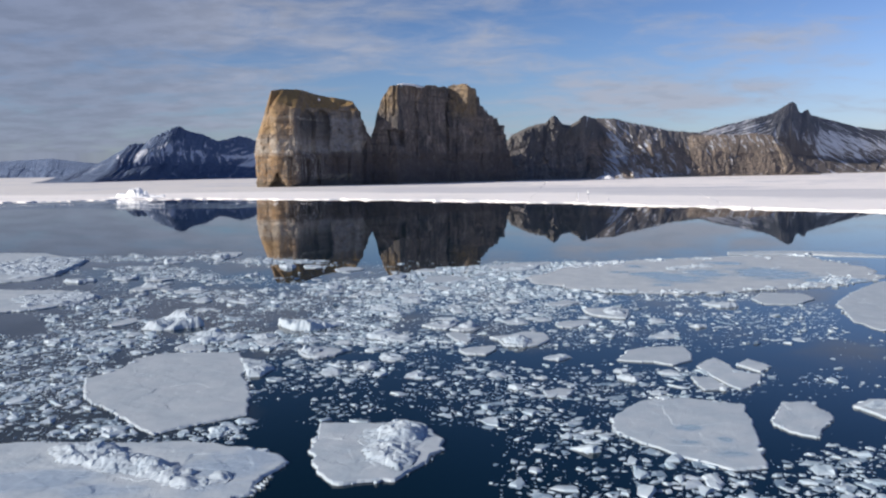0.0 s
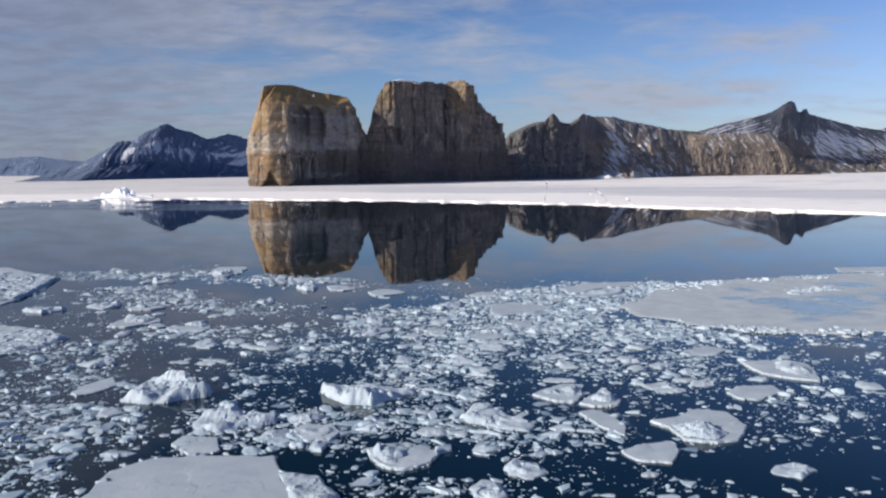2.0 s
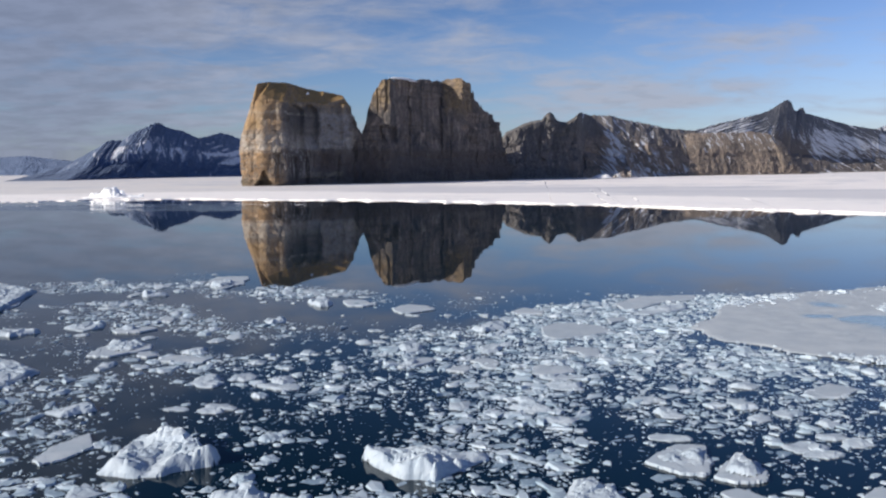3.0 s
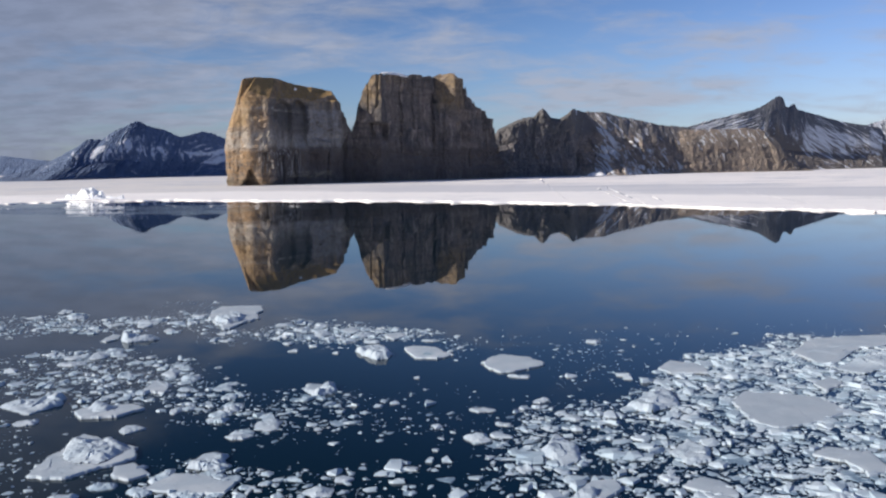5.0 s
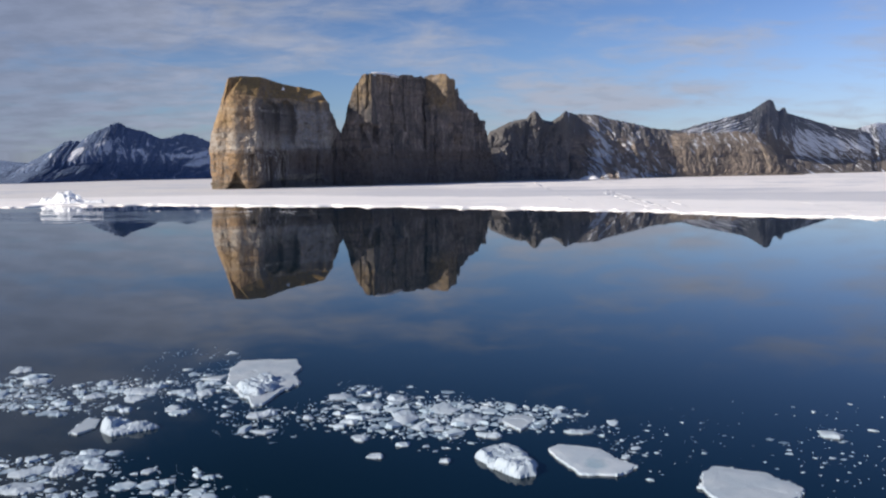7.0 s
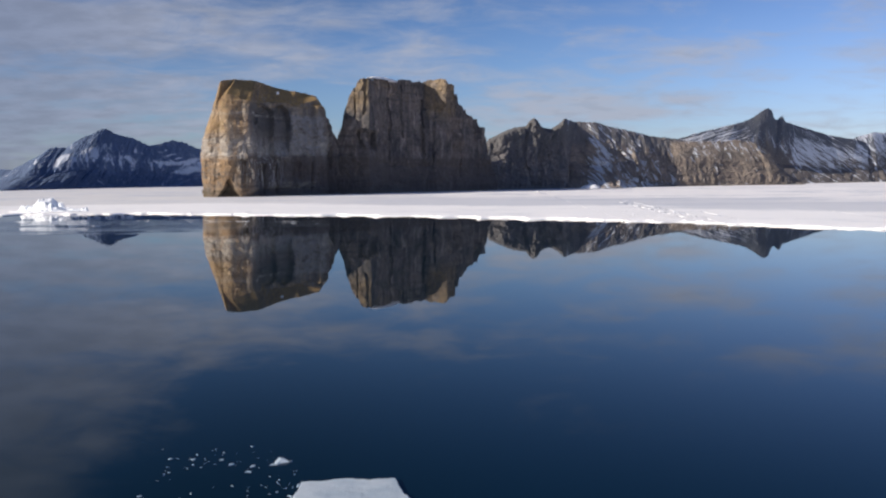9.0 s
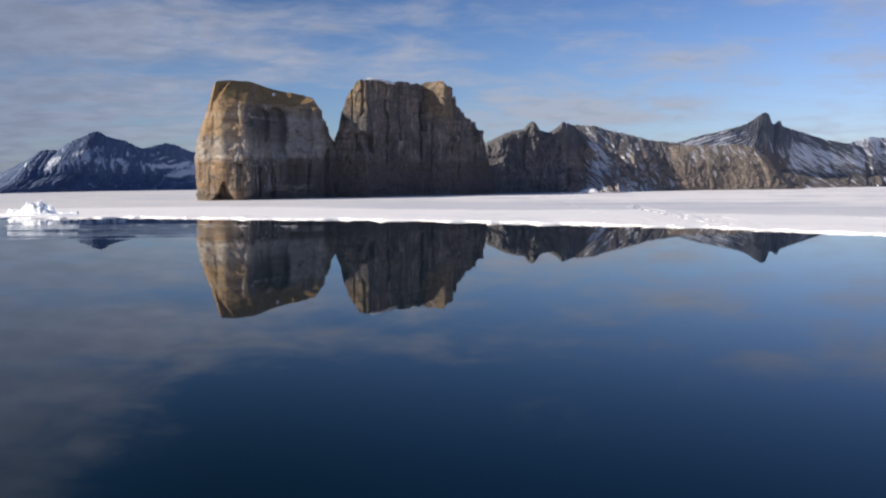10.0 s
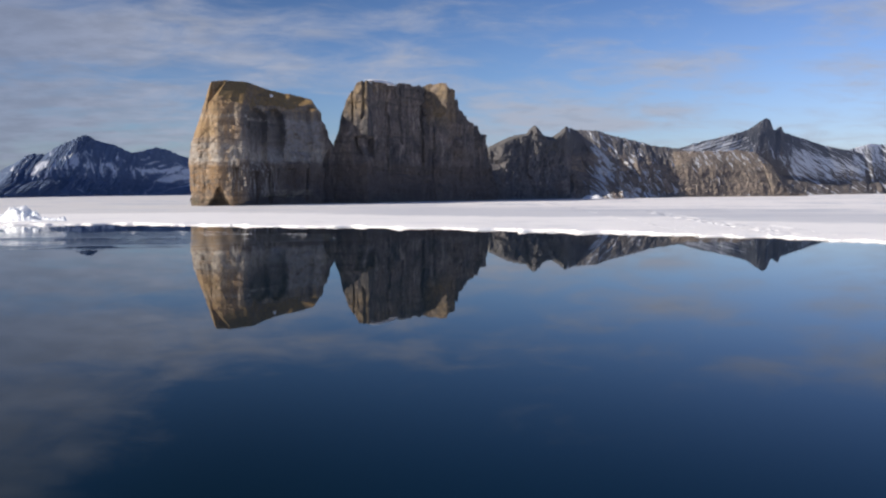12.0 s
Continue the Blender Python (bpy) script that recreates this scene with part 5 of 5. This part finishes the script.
def drifts():
    drift(0.30, (-82, 169), (-42, 182), (-38, 160), (-50, 139), (-59, 124))
    drift(0.30, (-52, 139), (-46, 146), (-31, 138), (-27, 122), (-35, 119), (-44, 123))
    drift(0.05, (-49, 132), (-49, 139), (-42, 123), (-43, 120))
    drift(0.42, (-59, 124), (-43, 123), (-34, 99), (-33, 84), (-37, 78))
    drift(0.08, (-34, 122), (-24, 122), (-21, 110), (-27, 107))
    drift(0.50, (-31, 138), (-25, 145), (-13, 137), (-6, 146), (-7, 96), (-18, 98), (-21, 110), (-27, 122))
    drift(0.42, (-35, 110), (-21, 110), (-16, 92), (-18, 93), (-21, 94), (-30, 94))
    drift(0.75, (-6, 179), (16, 170), (18, 140), (15, 131), (4, 120), (-6, 121))
    drift(0.40, (-6, 121), (5, 120), (5, 104), (-1, 95), (-7, 92))
    drift(0.30, (18, 140), (32, 134), (54, 138), (50, 129), (23, 129))
    drift(0.15, (8, 120), (27, 119), (28, 105), (44, 104), (38, 94), (20, 95), (4, 95))
    drift(0.25, (-18, 89), (-11, 91), (-2, 84), (-2, 82), (-13, 81))
    drift(0.35, (9, 85), (32, 84), (25, 72), (8, 75))
    drift(0.30, (-16, 75), (-10, 81), (8, 81), (5, 70), (-15, 71))
    drift(0.08, (-85, 171), (48, 161), (12, 104), (-48, 107))
    drift(0.30, (-79, 202), (-52, 207), (-45, 181), (-61, 188), (-74, 189))
    drift(0.40, (-78, 184), (-47, 182), (-36, 156), (-48, 157), (-59, 169), (-69, 169))
    drift(0.30, (-57, 165), (-41, 160), (-37, 145), (-50, 145))
    drift(0.30, (-50, 157), (-29, 139), (-16, 155), (-17, 124), (-24, 121), (-32, 119), (-39, 128))
    drift(0.25, (-61, 135), (-45, 134), (-42, 117), (-47, 108))
    drift(0.33, (-33, 119), (-22, 116), (-22, 107), (-30, 107))
    drift(0.04, (-68, 158), (-57, 154), (-45, 136), (-53, 134), (-56, 135))
    drift(0.07, (-43, 132), (-35, 131), (-27, 123), (-31, 116), (-37, 120))
    drift(0.80, (-11, 156), (1, 176), (29, 187), (16, 160), (15, 147), (25, 136), (23, 132), (6, 131), (-2, 130), (-11, 132))
    drift(0.45, (-16, 143), (-11, 132), (-2, 130), (-9, 106), (-17, 107))
    drift(0.35, (-2, 130), (25, 130), (16, 115), (7, 114), (-1, 115))
    drift(0.20, (7, 114), (16, 115), (10, 105), (3, 106))
    drift(0.02, (-89, 190), (43, 189), (4, 132), (-58, 136))
    drift(0.03, (-44, 187), (-16, 184), (-19, 161), (-34, 161), (-41, 170))
    drift(0.40, (-78, 181), (-54, 182), (-50, 173), (-41, 168), (-40, 161), (-48, 160), (-54, 162), (-72, 170))
    drift(0.20, (-40, 165), (-31, 159), (-32, 152), (-37, 150), (-41, 153), (-47, 155), (-48, 160))
    drift(0.22, (-36, 145), (-29, 145), (-25, 145), (-25, 135), (-35, 136))
    drift(0.10, (-31, 155), (-25, 155), (-25, 149), (-31, 151))
    drift(0.25, (-46, 148), (-36, 145), (-35, 136), (-42, 136))
    drift(0.12, (-64, 158), (-55, 156), (-54, 146), (-45, 143), (-43, 136), (-53, 137))
    drift(0.80, (-12, 159), (-4, 169), (12, 181), (32, 183), (4, 133), (-12, 134), (-16, 143))
    drift(0.40, (-20, 158), (-12, 159), (-16, 143), (-12, 134), (-26, 135), (-23, 149))
    drift(0.05, (-18, 170), (-6, 183), (-7, 169), (-12, 159))
    drift(0.07, (-10, 185), (-6, 182), (-12, 164), (-17, 162))
    drift(0.35, (-73, 181), (-53, 179), (-50, 170), (-43, 166), (-38, 162), (-32, 157), (-32, 153), (-40, 152), (-43, 156), (-48, 158), (-49, 162),
          (-65, 165))
    drift(0.00, (-99, 219), (-19, 210), (-25, 178), (-14, 174), (-19, 163), (-68, 167))
    drift(0.50, (-85, 207), (-71, 205), (-66, 193), (-77, 192))
    drift(0.40, (-70, 202), (-55, 208), (-51, 192), (-57, 192), (-67, 193))
    drift(0.06, (-64, 219), (-57, 218), (-55, 207), (-63, 204))
    drift(0.25, (-55, 194), (-49, 192), (-47, 182), (-53, 187))
    drift(0.35, (-71, 181), (-62, 181), (-53, 178), (-47, 170), (-43, 166), (-64, 168))
    drift(0.30, (-49, 193), (-41, 196), (-33, 190), (-34, 185), (-38, 182), (-46, 186))
    drift(0.42, (-45, 200), (-40, 198), (-37, 195), (-27, 192), (-25, 189), (-30, 185), (-37, 184), (-42, 185))
    drift(0.25, (-28, 187), (-24, 186), (-23, 177), (-26, 181))
    drift(0.10, (-11, 184), (-4, 184), (-11, 173), (-16, 173))
    drift(0.04, (-23, 178), (-21, 177), (-23, 173), (-25, 174))
    drift(0.50, (-58, 104), (-37, 103), (-32, 87), (-35, 83), (-31, 73), (-43, 77))
    drift(0.60, (-44, 79), (-31, 73), (-23, 65), (-16, 69), (-15, 65), (-19, 62), (-36, 63))
    drift(0.22, (-18, 76), (-13, 87), (-0, 94), (6, 88), (5, 65), (0, 67), (-2, 70), (-10, 68), (-13, 70), (-16, 72))
    drift(0.28, (6, 88), (18, 88), (15, 74), (13, 65), (5, 65))
    drift(0.36, (5, 65), (13, 63), (16, 59), (13, 49), (3, 49))
    drift(0.58, (16, 59), (19, 55), (36, 62), (28, 49), (13, 49))
    drift(0.20, (28, 74), (55, 98), (42, 73), (29, 74))
    drift(0.20, (18, 125), (56, 122), (45, 98), (28, 94), (14, 100))
    drift(0.30, (17, 86), (25, 85), (25, 74), (16, 74))
    drift(0.00, (-17, 78), (-12, 77), (-8, 53), (-12, 60), (-16, 69))
    drift(0.00, (-0, 65), (5, 63), (3, 49), (-2, 50), (-3, 53), (-0, 59))
    drift(0.03, (45, 98), (55, 98), (43, 75), (36, 76))


def brash():
    """Small broken ice, in drifts between the floes."""
    rng = np.random.default_rng(8)
    drifts()
    count = 600000
    x, y = rng.uniform(-100, 75, count), rng.uniform(40, 218, count)
    qx = x + 3.0 * fbm(x / 9, y / 11, 0.0, 3, 71) + rng.normal(0, 0.7, count)
    qy = y + 4.0 * fbm(x / 9, y / 11, 5.0, 3, 73) + rng.normal(0, 0.9, count)
    share = np.zeros(count)
    for cover, corners in DRIFTS:
        p, inside = np.array(corners, float), np.zeros(count, bool)
        for (ax, ay), (bx, by) in zip(p, np.roll(p, -1, 0)):
            inside ^= ((ay > qy) != (by > qy)) & (qx < (bx - ax) * (qy - ay) / (by - ay + 1e-9) + ax)
        share[inside] = cover if cover > 0.5 else 1.2 * cover
    share = np.where((y < 150) & (x < -6) & (share < 0.62), np.minimum(1.5 * share, 0.62), share)
    clump = fbm(x / 5.0, y / 7.0, 0.0, 3, 61) + 0.7 * fbm(x / 1.7, y / 2.1, 0.0, 2, 62)
    clump = np.clip(0.5 + 1.1 * clump, 0.0, 1.0)
    keep = rng.uniform(0, 1, count) < 0.86 * share * np.where(share > 0.65, 0.75 + 0.5 * clump, 0.25 + 1.5 * clump)
    x, y, share = x[keep], y[keep], share[keep]
    keep = np.ones(len(x), bool)
    for cx, cy, reach in FLOES:
        way = np.floor(np.arctan2(y - cy, x - cx) % math.tau / math.tau * len(reach)).astype(int) % len(reach)
        keep &= np.hypot(x - cx, y - cy) > 1.0 * reach[way]
    x, y, share = x[keep], y[keep], share[keep]
    n = len(x)
    r = np.clip(0.079 * (0.6 + 0.82 * share) * np.exp(rng.normal(0, 0.92, n)), 0.035, 0.85)
    chunky = np.flatnonzero(r > 0.34)
    chunky = chunky[np.argsort(np.abs(x[chunky] - 4 + 0.33 * y[chunky]))][:300]  # the nearest to the drone's line
    shapes = []
    for k in range(16):
        turns, lean, long = np.arange(26) / 26 * math.tau, rng.uniform(0, 3), rng.uniform(0.6, 1.0)
        reach = rng.uniform(0.85, 1.1, 26) / np.sqrt(np.cos(turns - lean) ** 2 + (np.sin(turns - lean) / long) ** 2)
        shapes.append(heap_mesh("ice_chunk", reach, rng.uniform(0.15, 0.4), BRASH, 700 + k, 0.15))
    for i in chunky:
        ob = tagged(new("ice_chunk", shapes[i % 16]), "loose chunk of white sea ice floating among brash", "sea ice", "loose ice chunks")
        ob.matrix_world = pose(x[i], y[i], 0, rz=rng.uniform(0, 360)) @ Matrix.Diagonal((r[i], r[i], r[i], 1))
    x, y, r = np.delete(x, chunky), np.delete(y, chunky), np.delete(r, chunky)
    awash = rng.uniform(0, 1, len(x)) < 0.42
    solid = ~awash
    white = ice_pieces("brash_ice", x[solid], y[solid], 0.0, r[solid], (0.08, 0.4), BRASH, rng)
    tagged(new("brash_ice", white), "drifts of small broken white ice on dark water", "sea ice", kind="stuff")
    grey = ice_pieces("awash_ice", x[awash], y[awash], -0.02, r[awash], (0.02, 0.08), SLUSH, rng)
    tagged(new("awash_ice", grey), "thin grey blue ice bits awash between white pieces", "sea ice", kind="stuff")


def iceberg():
    ob = thing("iceberg", "small white iceberg with rounded knobs frozen into the edge", "iceberg", at=(-232, 655, 0))
    k = np.arange(120) / 120 * math.tau
    oval = lambda w, d: 1 / np.sqrt((np.cos(k) / w) ** 2 + (np.sin(k) / d) ** 2)
    part("base", slab("base", oval(20.0, 9.0), 0.8, 0.8, 3.0, BERG, 301, 18, base=-1.0), ob)
    for name, x, y, w, d, tall, size, seed in (("dome", 0.5, 0.5, 10.0, 7.5, 8.6, 6.0, 312), ("tail", 16.0, 1.0, 6.5, 2.4, 2.0, 3.0, 315), ("shoulder", -9.0, 0.0, 6.5, 4.0, 3.2, 3.5, 318)):
        mesh = heap_mesh(name, oval(w, d), tall, BERG, seed, 0.3, size, 0.5 * min(w, d))
        part(name, mesh, ob).location = (x, y, 0.4)


large_floes()
floes()
for place in BLOCKS_1 + BLOCKS_2 + BLOCKS_3 + BLOCKS_4 + BLOCKS_5:
    lump(*place)
iceberg()
brash()
